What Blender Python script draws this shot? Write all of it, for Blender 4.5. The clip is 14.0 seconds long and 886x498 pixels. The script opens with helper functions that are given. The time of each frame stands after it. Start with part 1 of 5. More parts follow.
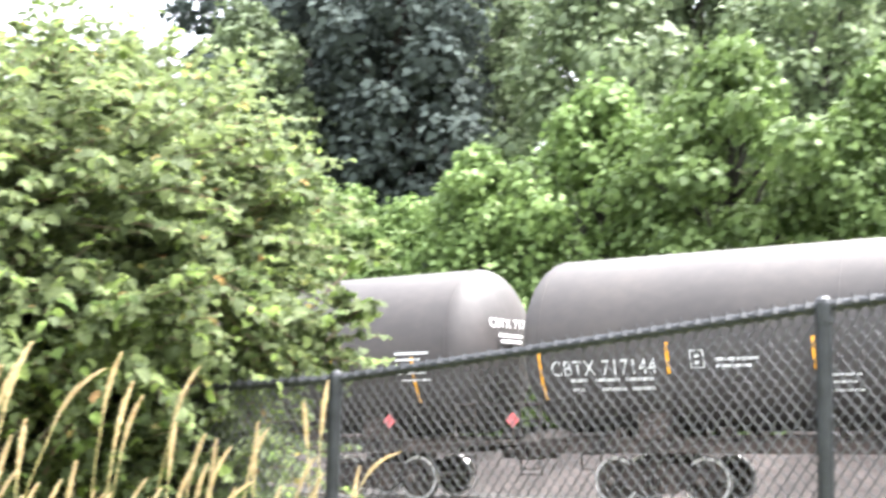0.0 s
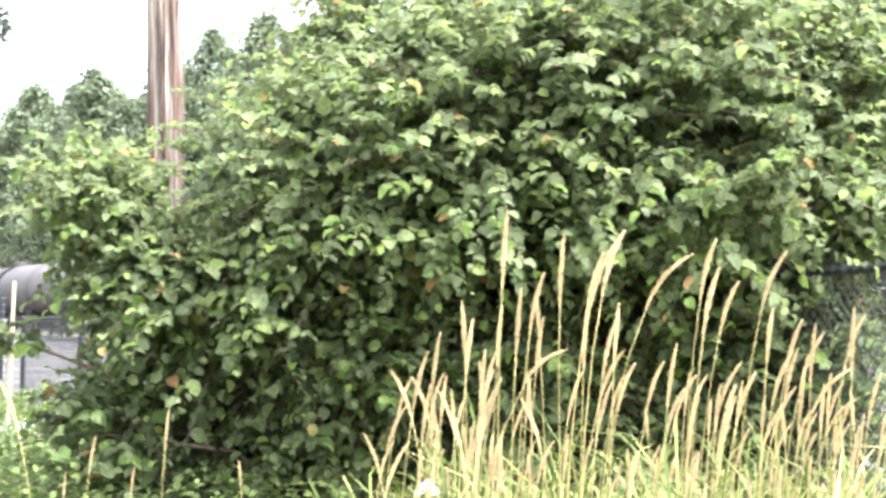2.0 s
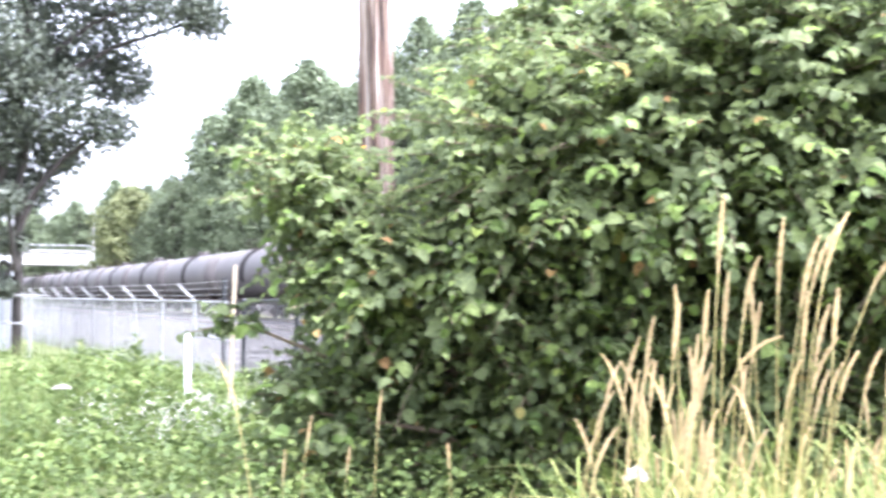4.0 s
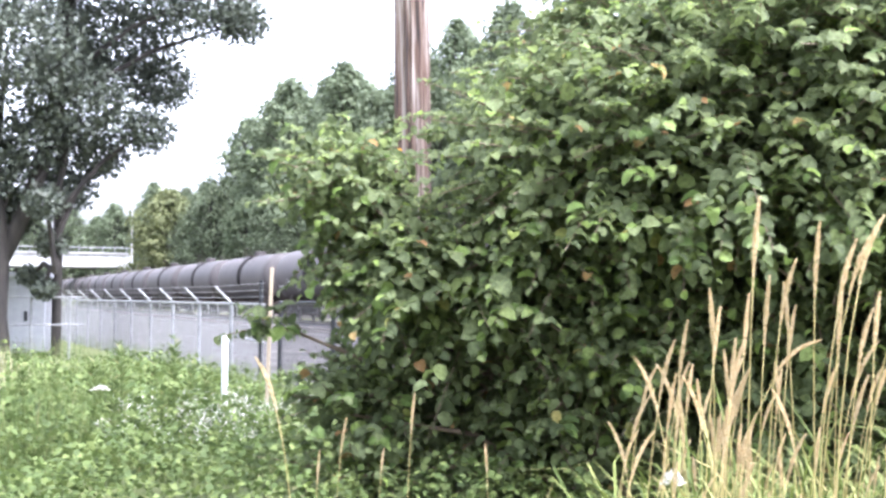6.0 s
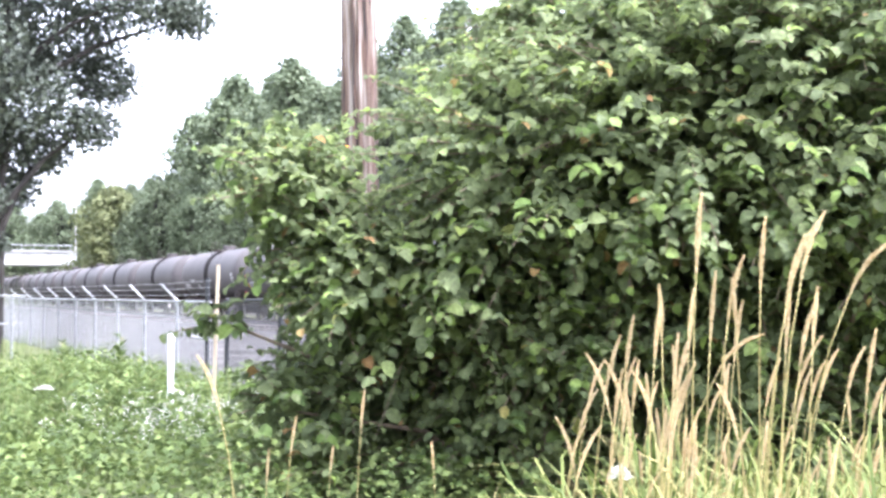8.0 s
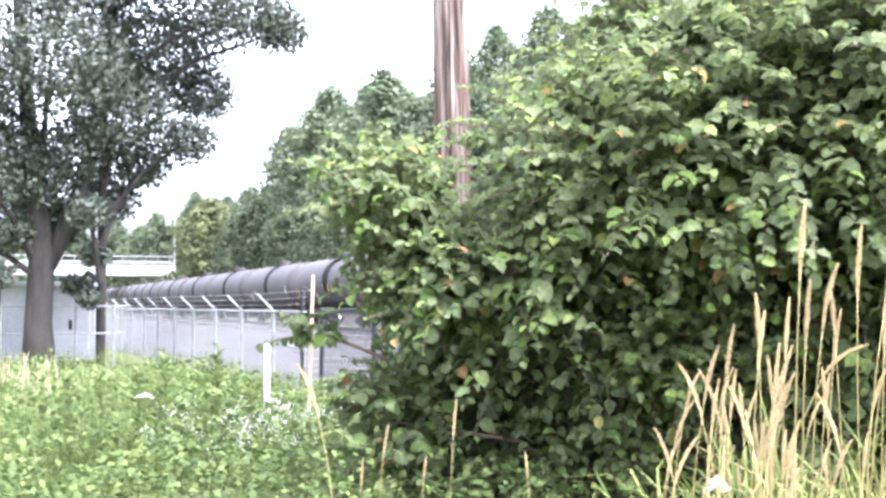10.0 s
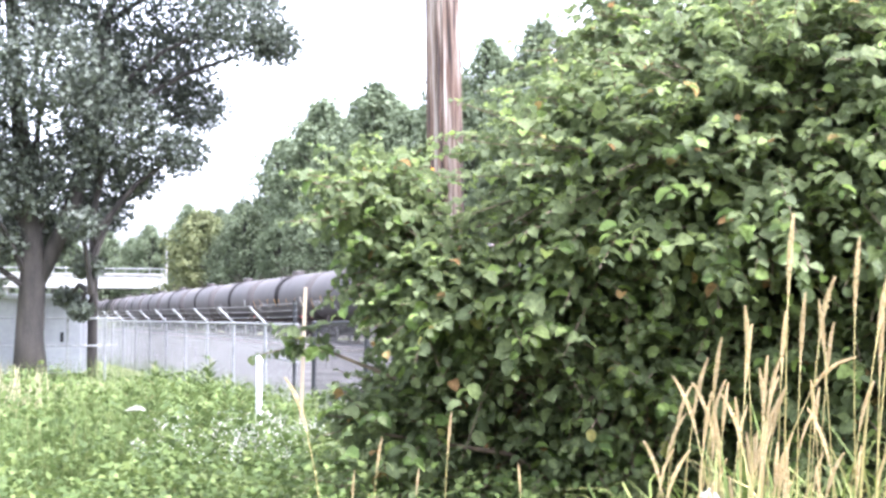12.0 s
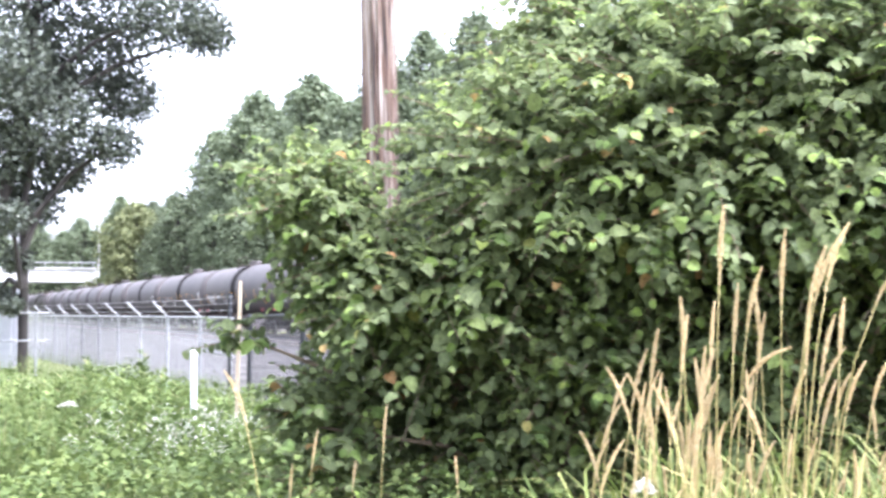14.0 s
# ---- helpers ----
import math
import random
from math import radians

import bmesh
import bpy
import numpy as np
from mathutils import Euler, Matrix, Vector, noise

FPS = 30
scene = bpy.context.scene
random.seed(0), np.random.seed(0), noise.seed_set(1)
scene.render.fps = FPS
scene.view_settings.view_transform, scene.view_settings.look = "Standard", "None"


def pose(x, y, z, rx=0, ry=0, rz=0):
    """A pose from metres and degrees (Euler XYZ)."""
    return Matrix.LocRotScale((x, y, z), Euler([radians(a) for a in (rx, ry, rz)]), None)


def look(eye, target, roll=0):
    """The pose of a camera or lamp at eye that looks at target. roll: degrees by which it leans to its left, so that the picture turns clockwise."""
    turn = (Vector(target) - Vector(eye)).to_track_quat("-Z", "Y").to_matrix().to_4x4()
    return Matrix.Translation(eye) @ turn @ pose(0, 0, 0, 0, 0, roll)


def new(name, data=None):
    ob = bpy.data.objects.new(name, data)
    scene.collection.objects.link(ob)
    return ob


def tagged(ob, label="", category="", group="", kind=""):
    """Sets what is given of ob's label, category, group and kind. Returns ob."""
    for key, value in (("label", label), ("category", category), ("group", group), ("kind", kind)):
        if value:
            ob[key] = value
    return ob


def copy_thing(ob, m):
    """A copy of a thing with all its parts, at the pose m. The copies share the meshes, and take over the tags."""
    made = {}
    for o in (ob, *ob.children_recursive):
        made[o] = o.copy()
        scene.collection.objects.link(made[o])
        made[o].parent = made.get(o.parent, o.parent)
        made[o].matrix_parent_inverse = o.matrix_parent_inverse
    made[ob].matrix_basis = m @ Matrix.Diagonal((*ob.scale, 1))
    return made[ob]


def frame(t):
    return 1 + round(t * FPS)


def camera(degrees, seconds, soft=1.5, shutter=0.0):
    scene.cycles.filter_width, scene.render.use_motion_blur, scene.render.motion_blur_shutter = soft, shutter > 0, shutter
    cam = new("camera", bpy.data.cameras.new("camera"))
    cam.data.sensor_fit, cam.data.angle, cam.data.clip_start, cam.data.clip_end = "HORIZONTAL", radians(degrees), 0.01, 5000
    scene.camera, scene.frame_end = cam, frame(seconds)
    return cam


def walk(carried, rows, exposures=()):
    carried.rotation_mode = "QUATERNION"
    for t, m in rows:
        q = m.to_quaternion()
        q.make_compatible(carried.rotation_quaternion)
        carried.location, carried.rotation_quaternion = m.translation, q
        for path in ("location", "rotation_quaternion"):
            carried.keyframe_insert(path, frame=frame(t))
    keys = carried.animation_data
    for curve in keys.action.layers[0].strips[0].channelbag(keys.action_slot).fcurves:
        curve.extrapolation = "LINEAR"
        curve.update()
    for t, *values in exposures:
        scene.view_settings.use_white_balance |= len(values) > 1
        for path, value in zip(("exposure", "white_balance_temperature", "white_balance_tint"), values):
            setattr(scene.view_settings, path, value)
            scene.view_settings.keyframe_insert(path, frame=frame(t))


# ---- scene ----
# ---------------------------------------------------------------- camera
FOV = 39.0
EYE = 1.6
cam = camera(FOV, 14.0, soft=2.8, shutter=0.3)
# seconds, turn to the left, tilt up, lean to the left
TURNS = [
    (0.0, 0.00, 8.04, -0.54), (0.5, 9.09, 5.83, -0.52), (1.0, 17.20, 3.69, 0.13), (1.5, 22.55, 3.34, 0.03),
    (2.0, 26.59, 2.95, 0.03), (2.5, 27.66, 2.89, 0.29), (3.0, 28.00, 2.71, 0.52), (3.5, 30.20, 2.50, 0.60),
    (4.0, 36.07, 2.19, 0.29), (4.2, 38.40, 2.17, 0.34), (6.3, 37.32, 2.38, 0.46), (6.5, 35.09, 2.39, 0.31),
    (7.0, 32.88, 2.27, 0.23), (7.5, 33.01, 2.24, 0.13), (8.0, 35.32, 2.16, 0.15), (8.5, 36.66, 2.23, 0.21),
    (9.0, 38.31, 2.27, 0.24), (9.2, 38.90, 2.25, 0.21), (11.3, 39.79, 3.05, 0.13), (11.5, 39.67, 3.13, 0.15),
    (12.0, 39.23, 3.17, 0.12), (12.5, 39.01, 3.08, 0.00), (13.0, 39.03, 2.97, 0.01), (13.5, 39.05, 2.95, -0.11),
    (14.0, 36.30, 2.82, -0.23),
]
walk(cam, [(t, pose(0, 0, EYE, 0, 0, a) @ pose(0, 0, 0, 90 + b) @ pose(0, 0, 0, 0, 0, c)) for t, a, b, c in TURNS],
     exposures=[(0.0, 3.46, 6250, 11), (1.0, 3.43, 6200, 11), (3.0, 3.52, 5850, 17), (4.2, 3.53, 5700, 20), (6.5, 2.97, 5700, 20), (7.0, 3.11, 5700, 20), (8.0, 3.23, 5700, 20), (9.0, 3.31, 5700, 20), (12.5, 3.23, 5700, 20), (14.0, 3.19, 5700, 20)])

# ---------------------------------------------------------------- light
world = bpy.data.worlds.new("sky")
scene.world = world
world.use_nodes = True
wn = world.node_tree
wn.nodes.clear()
sky = wn.nodes.new("ShaderNodeTexSky")
sky.sky_type, sky.sun_disc = "NISHITA", False
SUN_UP, SUN_AZ = 63.0, 80.0         # degrees above the horizon, degrees to the right of the first view
sky.sun_elevation, sky.sun_rotation = radians(SUN_UP), radians(SUN_AZ)
sky.air_density, sky.dust_density, sky.ozone_density = 1.0, 6.0, 1.0
pale = wn.nodes.new("ShaderNodeHueSaturation")
pale.inputs["Saturation"].default_value = 0.22
back = wn.nodes.new("ShaderNodeBackground")
back.inputs["Strength"].default_value = 0.15
wout = wn.nodes.new("ShaderNodeOutputWorld")
wn.links.new(sky.outputs[0], pale.inputs["Color"])
wn.links.new(pale.outputs[0], back.inputs[0])
wn.links.new(back.outputs[0], wout.inputs[0])
sun_data = bpy.data.lights.new("sun", "SUN")
sun_data.energy, sun_data.angle, sun_data.color = 0.8, radians(34), (1.0, 0.97, 0.92)
sun = new("sun", sun_data)
a, b = radians(SUN_AZ), radians(SUN_UP)
sun.matrix_world = look((0, 0, 60), Vector((0, 0, 60)) - Vector((math.sin(a) * math.cos(b), math.cos(a) * math.cos(b), math.sin(b))))


# ---------------------------------------------------------------- plan
# two straight lines leave the view to the left: the railway and the fence
def line_frame(az):
    u = Vector((math.sin(radians(az)), math.cos(radians(az)), 0))
    n = Vector((math.cos(radians(az)), -math.sin(radians(az)), 0))
    return u, n


TRACK_AZ = -59.7
TU, TN = line_frame(TRACK_AZ)            # railway: along, across
FU, FN = line_frame(-61.5)            # fence: along, across
TRACK_P, RAIL_Z = 23.3, 0.08
SIDING_P = 17.4
FENCE_P = 6.7


def on_track(s, p, z=0.0):
    return TU * s + TN * p + Vector((0, 0, z))


def on_fence(s, z=0.0):
    return FU * s + FN * FENCE_P + Vector((0, 0, z))


def bearing(az, dist, z=0.0):
    return Vector((math.sin(radians(az)) * dist, math.cos(radians(az)) * dist, z))


def ramp(x, xs, ys):
    return float(np.interp(x, xs, ys))


def fence_top(s):
    return ramp(s, (-30, -3, 1.37, 4.42, 12, 23.8, 400), (2.84, 2.54, 2.2, 1.9, 1.66, 1.48, 1.48))


def ground_z(x, y):
    v = Vector((x, y, 0))
    s, p = v.dot(FU), v.dot(FN)
    near = ramp(s, (-3, 1.37, 4.42, 12, 24, 60), (0.6, 0.35, 0.08, -0.12, -0.27, -0.27))
    w = ramp(p, (1.5, 5.0, 8.0, 12.0), (0, 1, 1, 0)) if s < 12 else ramp(p, (-8, 4.0, 8.0, 14.0), (0, 1, 1, 0))
    z = near * w - 0.06 * ramp(p, (8, 13), (0, 1))
    q = v.dot(TN)
    z += ramp(q, (27, 31, 40, 60, 90, 200), (0, 0.6, 5.0, 15.0, 24.0, 27.0))
    return z


# ---------------------------------------------------------------- materials
def material(name, rough=0.6, metal=0.0):
    m = bpy.data.materials.new(name)
    m.use_nodes = True
    nt = m.node_tree
    b = nt.nodes["Principled BSDF"]
    b.inputs["Roughness"].default_value, b.inputs["Metallic"].default_value = rough, metal
    return m, nt, b


def ramp_node(nt, stops):
    r = nt.nodes.new("ShaderNodeValToRGB")
    els = r.color_ramp.elements
    while len(els) < len(stops):
        els.new(0.5)
    for e, (p, c) in zip(els, stops):
        e.position, e.color = p, (*c, 1)
    return r


def noise_node(nt, scale, detail=6.0, stretch=None):
    co = nt.nodes.new("ShaderNodeTexCoord")
    n = nt.nodes.new("ShaderNodeTexNoise")
    n.inputs["Scale"].default_value, n.inputs["Detail"].default_value = scale, detail
    if stretch:
        mp = nt.nodes.new("ShaderNodeMapping")
        mp.inputs["Scale"].default_value = stretch
        nt.links.new(co.outputs["Object"], mp.inputs[0])
        nt.links.new(mp.outputs[0], n.inputs["Vector"])
    else:
        nt.links.new(co.outputs["Object"], n.inputs["Vector"])
    return n


def bump_node(nt, b, src, strength, dist=0.02):
    k = nt.nodes.new("ShaderNodeBump")
    k.inputs["Strength"].default_value, k.inputs["Distance"].default_value = strength, dist
    nt.links.new(src, k.inputs["Height"])
    nt.links.new(k.outputs[0], b.inputs["Normal"])


def rough_mat(name, stops, scale, rough=0.7, metal=0.0, bump=0.3, stretch=None, fine=None, dist=0.02):
    """A surface whose colour wanders through stops with a coarse noise, and a finer noise over it."""
    m, nt, b = material(name, rough, metal)
    n1, n2 = noise_node(nt, scale, 8.0, stretch), noise_node(nt, fine or scale * 9, 5.0, stretch)
    add = nt.nodes.new("ShaderNodeMath")
    add.operation = "MULTIPLY_ADD"
    add.inputs[1].default_value, add.inputs[2].default_value = 0.45, -0.225
    nt.links.new(n2.outputs[0], add.inputs[0])
    tot = nt.nodes.new("ShaderNodeMath")
    nt.links.new(add.outputs[0], tot.inputs[0])
    nt.links.new(n1.outputs[0], tot.inputs[1])
    r = ramp_node(nt, stops)
    nt.links.new(tot.outputs[0], r.inputs[0])
    nt.links.new(r.outputs[0], b.inputs["Base Color"])
    if bump:
        bump_node(nt, b, tot.outputs[0], bump, dist)
    return m


def leaf_mat(name, stops, through_part=0.35, rough=0.5, tone=0.0, single=False, grain=0.0):
    """Leaves: colour by leaf, some light passing through; tone varies whole things."""
    m, nt, b = material(name, rough)
    g = nt.nodes.new("ShaderNodeNewGeometry")
    r = ramp_node(nt, stops)
    if single:
        own = nt.nodes.new("ShaderNodeObjectInfo")
        nt.links.new(own.outputs["Random"], r.inputs[0])
    else:
        nt.links.new(g.outputs["Random Per Island"], r.inputs[0])
    col = r.outputs[0]
    if tone:
        info = nt.nodes.new("ShaderNodeObjectInfo")
        hs = nt.nodes.new("ShaderNodeHueSaturation")
        mr = nt.nodes.new("ShaderNodeMapRange")
        mr.inputs["To Min"].default_value, mr.inputs["To Max"].default_value = 1 - tone, 1 + tone
        nt.links.new(info.outputs["Random"], mr.inputs["Value"])
        nt.links.new(mr.outputs[0], hs.inputs["Value"])
        nt.links.new(col, hs.inputs["Color"])
        col = hs.outputs[0]
    if grain:
        # blade mottling and crumpled relief
        n = noise_node(nt, 42.0, 4.0)
        gv = nt.nodes.new("ShaderNodeMapRange")
        gv.inputs["From Min"].default_value, gv.inputs["From Max"].default_value = 0.3, 0.7
        gv.inputs["To Min"].default_value, gv.inputs["To Max"].default_value = 1 - grain, 1 + grain
        nt.links.new(n.outputs[0], gv.inputs["Value"])
        gh = nt.nodes.new("ShaderNodeHueSaturation")
        nt.links.new(gv.outputs[0], gh.inputs["Value"])
        nt.links.new(col, gh.inputs["Color"])
        col = gh.outputs[0]
        bump_node(nt, b, n.outputs[0], 0.7, 0.03)
    nt.links.new(col, b.inputs["Base Color"])
    tr = nt.nodes.new("ShaderNodeBsdfTranslucent")
    nt.links.new(col, tr.inputs[0])
    mx = nt.nodes.new("ShaderNodeMixShader")
    mx.inputs[0].default_value = through_part
    nt.links.new(b.outputs[0], mx.inputs[1])
    nt.links.new(tr.outputs[0], mx.inputs[2])
    nt.links.new(mx.outputs[0], nt.nodes["Material Output"].inputs[0])
    return m


M_SOIL = rough_mat("meadow_soil", [(0.3, (0.05, 0.06, 0.02)), (0.5, (0.09, 0.11, 0.03)), (0.7, (0.16, 0.14, 0.07))], 0.8, 0.9, 0, 0.6)
M_GRAVEL = rough_mat("gravel", [(0.3, (0.028, 0.026, 0.024)), (0.5, (0.053, 0.05, 0.047)), (0.72, (0.102, 0.097, 0.091))], 0.5, 0.9, 0, 0.6, None, 18.0, 0.04)
M_BALLAST = rough_mat("ballast", [(0.3, (0.036, 0.027, 0.025)), (0.5, (0.06, 0.046, 0.042)), (0.7, (0.11, 0.087, 0.08))], 1.2, 0.9, 0, 0.9, None, 14.0, 0.06)
M_BANK = rough_mat("bank_earth", [(0.3, (0.022, 0.017, 0.015)), (0.5, (0.04, 0.031, 0.028)), (0.7, (0.07, 0.056, 0.051))], 0.9, 0.95, 0, 0.9, None, 9.0, 0.08)
M_TIE = rough_mat("tie_wood", [(0.3, (0.05, 0.04, 0.035)), (0.7, (0.14, 0.11, 0.09))], 3, 0.9)
M_RAIL = rough_mat("rail_steel", [(0.3, (0.2, 0.14, 0.1)), (0.7, (0.45, 0.42, 0.4))], 3, 0.4, 0.7, 0.1)
M_TANK = rough_mat("tank_paint", [(0.3, (0.05, 0.045, 0.044)), (0.5, (0.062, 0.055, 0.053)), (0.7, (0.078, 0.068, 0.063))], 0.35, 0.62, 0, 0.03, (0.7, 1, 1), 5)
M_TANK.node_tree.nodes["Principled BSDF"].inputs["Specular IOR Level"].default_value = 0.35
M_FRAME = rough_mat("car_underframe", [(0.3, (0.02, 0.018, 0.017)), (0.7, (0.08, 0.06, 0.05))], 2.5, 0.7, 0.1, 0.2)
M_WHEEL = rough_mat("wheel_steel", [(0.3, (0.05, 0.04, 0.035)), (0.7, (0.13, 0.1, 0.08))], 3, 0.6, 0.5, 0.1)
M_TREAD = rough_mat("wheel_tread", [(0.3, (0.5, 0.48, 0.46)), (0.7, (0.7, 0.68, 0.66))], 3, 0.3, 0.9, 0.0)
M_DARK_BAND = rough_mat("band_black", [(0.3, (0.012, 0.011, 0.011)), (0.7, (0.026, 0.022, 0.02))], 1.2, 0.85, 0, 0.03, (1, 1, 3), 5)
M_WHITE = rough_mat("white_lettering", [(0.3, (0.6, 0.6, 0.58)), (0.7, (0.8, 0.8, 0.78))], 6, 0.6, 0, 0)
M_AMBER = rough_mat("amber_stripe", [(0.3, (0.75, 0.33, 0.02)), (0.7, (0.9, 0.45, 0.05))], 6, 0.4, 0, 0)
M_RED = rough_mat("red_placard", [(0.3, (0.5, 0.07, 0.08)), (0.7, (0.6, 0.16, 0.15))], 6, 0.5, 0, 0)
M_VINYL = rough_mat("black_vinyl", [(0.3, (0.009, 0.01, 0.012)), (0.7, (0.026, 0.028, 0.032))], 8, 0.5, 0, 0.1)
M_VINYL.node_tree.nodes["Principled BSDF"].inputs["Specular IOR Level"].default_value = 0.4
# mesh wire: vinyl colour lightened to carry the highlights along the wires
M_WIRE = rough_mat("lit_vinyl_wire", [(0.3, (0.027, 0.027, 0.03)), (0.7, (0.06, 0.06, 0.064))], 8, 0.45, 0, 0.1)
M_ZINC = rough_mat("galvanised_steel", [(0.3, (0.2, 0.205, 0.21)), (0.7, (0.34, 0.345, 0.35))], 6, 0.45, 0.5, 0.05)
M_POLE = rough_mat("pole_wood", [(0.36, (0.016, 0.01, 0.008)), (0.44, (0.078, 0.043, 0.029)), (0.52, (0.12, 0.085, 0.063)), (0.57, (0.17, 0.135, 0.115)), (0.66, (0.27, 0.235, 0.205))], 6.0, 0.85, 0, 0.8, (3, 3, 0.14), 22)
M_BARK = rough_mat("bark", [(0.3, (0.016, 0.014, 0.013)), (0.7, (0.05, 0.043, 0.037))], 4, 0.9, 0, 0.6, (1, 1, 0.25))
M_TWIG = rough_mat("twig_bark", [(0.3, (0.08, 0.06, 0.04)), (0.7, (0.2, 0.15, 0.1))], 12, 0.8, 0, 0.2)
M_STAKE = rough_mat("stake_wood", [(0.3, (0.2, 0.165, 0.115)), (0.7, (0.36, 0.3, 0.21))], 4, 0.8, 0, 0.2, (3, 3, 0.3))
M_PVC = rough_mat("white_plastic", [(0.3, (0.5, 0.51, 0.52)), (0.7, (0.62, 0.63, 0.64))], 4, 0.5, 0, 0)
M_CONCRETE = rough_mat("pale_concrete", [(0.3, (0.26, 0.26, 0.25)), (0.7, (0.4, 0.4, 0.39))], 0.6, 0.85, 0, 0.1)
M_SHED = rough_mat("shed_paint", [(0.3, (0.26, 0.27, 0.285)), (0.7, (0.36, 0.37, 0.39))], 0.8, 0.6, 0, 0.05)
M_HAZEL = leaf_mat("hazel_leaf", [(0.0, (0.08, 0.105, 0.046)), (0.35, (0.12, 0.152, 0.066)), (0.75, (0.168, 0.205, 0.088)), (0.9, (0.2, 0.255, 0.086)), (0.985, (0.235, 0.325, 0.08)), (0.998, (0.34, 0.2, 0.09))], 0.5, 0.55, grain=0.3)
M_HAZEL_TIP = leaf_mat("hazel_tip_leaf", [(0.0, (0.1, 0.15, 0.05)), (0.5, (0.16, 0.24, 0.065)), (1.0, (0.22, 0.31, 0.08))], 0.45, 0.5, 0.0, True, 0.2)
M_WOOD_BRIGHT = leaf_mat("maple_leaf", [(0.0, (0.085, 0.13, 0.042)), (0.5, (0.125, 0.185, 0.058)), (1.0, (0.17, 0.24, 0.078))], 0.35, 0.55, 0.25)
M_WOOD_DULL = leaf_mat("alder_leaf", [(0.0, (0.085, 0.112, 0.06)), (0.5, (0.125, 0.162, 0.083)), (1.0, (0.17, 0.215, 0.108))], 0.3, 0.55, 0.3)
M_OLIVE = leaf_mat("olive_leaf", [(0.0, (0.085, 0.1, 0.045)), (0.5, (0.125, 0.14, 0.06)), (1.0, (0.165, 0.18, 0.08))], 0.35, 0.6)
# roadside tree: the crown's backlit shade is put into the leaf colour
M_SHADE_LEAF = leaf_mat("backlit_leaf", [(0.0, (0.045, 0.056, 0.042)), (0.5, (0.07, 0.084, 0.06)), (1.0, (0.1, 0.116, 0.084))], 0.2, 0.6)
M_WOOD_FAR = leaf_mat("distant_leaf", [(0.0, (0.07, 0.09, 0.052)), (0.5, (0.1, 0.125, 0.072)), (1.0, (0.135, 0.162, 0.092))], 0.4, 0.6, 0.25)
# very dark leaf colour that stands for the shade in the hillside gap
M_WOOD_DARK = leaf_mat("gap_shade_leaf", [(0.0, (0.04, 0.05, 0.046)), (1.0, (0.07, 0.085, 0.075))], 0.15, 0.95, 0.2)
M_WOOD_DARK.node_tree.nodes["Principled BSDF"].inputs["Specular IOR Level"].default_value = 0.1
for leafy, gloss in ((M_HAZEL, 0.24), (M_HAZEL_TIP, 0.3), (M_WOOD_FAR, 0.2), (M_OLIVE, 0.2), (M_WOOD_BRIGHT, 0.2), (M_WOOD_DULL, 0.2), (M_GRAVEL, 0.1), (M_BALLAST, 0.1), (M_FRAME, 0.2), (M_DARK_BAND, 0.08)):
    leafy.node_tree.nodes["Principled BSDF"].inputs["Specular IOR Level"].default_value = gloss
M_MEADOW = leaf_mat("meadow_leaf", [(0.0, (0.048, 0.072, 0.022)), (0.5, (0.082, 0.117, 0.036)), (1.0, (0.145, 0.182, 0.058))], 0.35, 0.6)
M_SOFT = leaf_mat("soft_grass", [(0.0, (0.068, 0.102, 0.031)), (0.55, (0.11, 0.15, 0.05)), (0.9, (0.16, 0.19, 0.072)), (1.0, (0.24, 0.22, 0.11))], 0.4, 0.6)
M_BLADE = leaf_mat("grass_blade", [(0.0, (0.06, 0.086, 0.02)), (0.55, (0.12, 0.15, 0.038)), (0.85, (0.2, 0.205, 0.07)), (1.0, (0.32, 0.27, 0.12))], 0.3, 0.6)
M_STRAW = leaf_mat("ripe_grass", [(0.0, (0.42, 0.31, 0.165)), (0.5, (0.56, 0.44, 0.255)), (1.0, (0.68, 0.57, 0.375))], 0.3, 0.7, 0.15)
M_DRY = leaf_mat("dry_blade", [(0.0, (0.24, 0.21, 0.12)), (0.5, (0.34, 0.3, 0.19)), (1.0, (0.46, 0.42, 0.3))], 0.3, 0.7)
M_STEM = leaf_mat("grass_stem", [(0.0, (0.24, 0.22, 0.07)), (1.0, (0.42, 0.33, 0.14))], 0.2, 0.6)
M_PETAL = leaf_mat("white_petal", [(0.0, (0.42, 0.41, 0.37)), (1.0, (0.62, 0.61, 0.57))], 0.3, 0.7)
for leafy in (M_MEADOW, M_SOFT, M_BLADE, M_STRAW, M_DRY):
    leafy.node_tree.nodes["Principled BSDF"].inputs["Specular IOR Level"].default_value = 0.18


# ---------------------------------------------------------------- mesh helpers
def mesh_from(name, verts, faces, mats, index=None, smooth=False):
    me = bpy.data.meshes.new(name)
    me.from_pydata([tuple(v) for v in verts], [], faces)
    for m in mats:
        me.materials.append(m)
    if index is not None:
        me.polygons.foreach_set("material_index", index)
    if smooth:
        me.polygons.foreach_set("use_smooth", [True] * len(me.polygons))
    me.update()
    return me


def bm_mesh(name, bm, mat, smooth=False):
    me = bpy.data.meshes.new(name)
    bm.normal_update()
    bm.to_mesh(me)
    bm.free()
    me.materials.append(mat)
    if smooth:
        me.polygons.foreach_set("use_smooth", [True] * len(me.polygons))
    return me


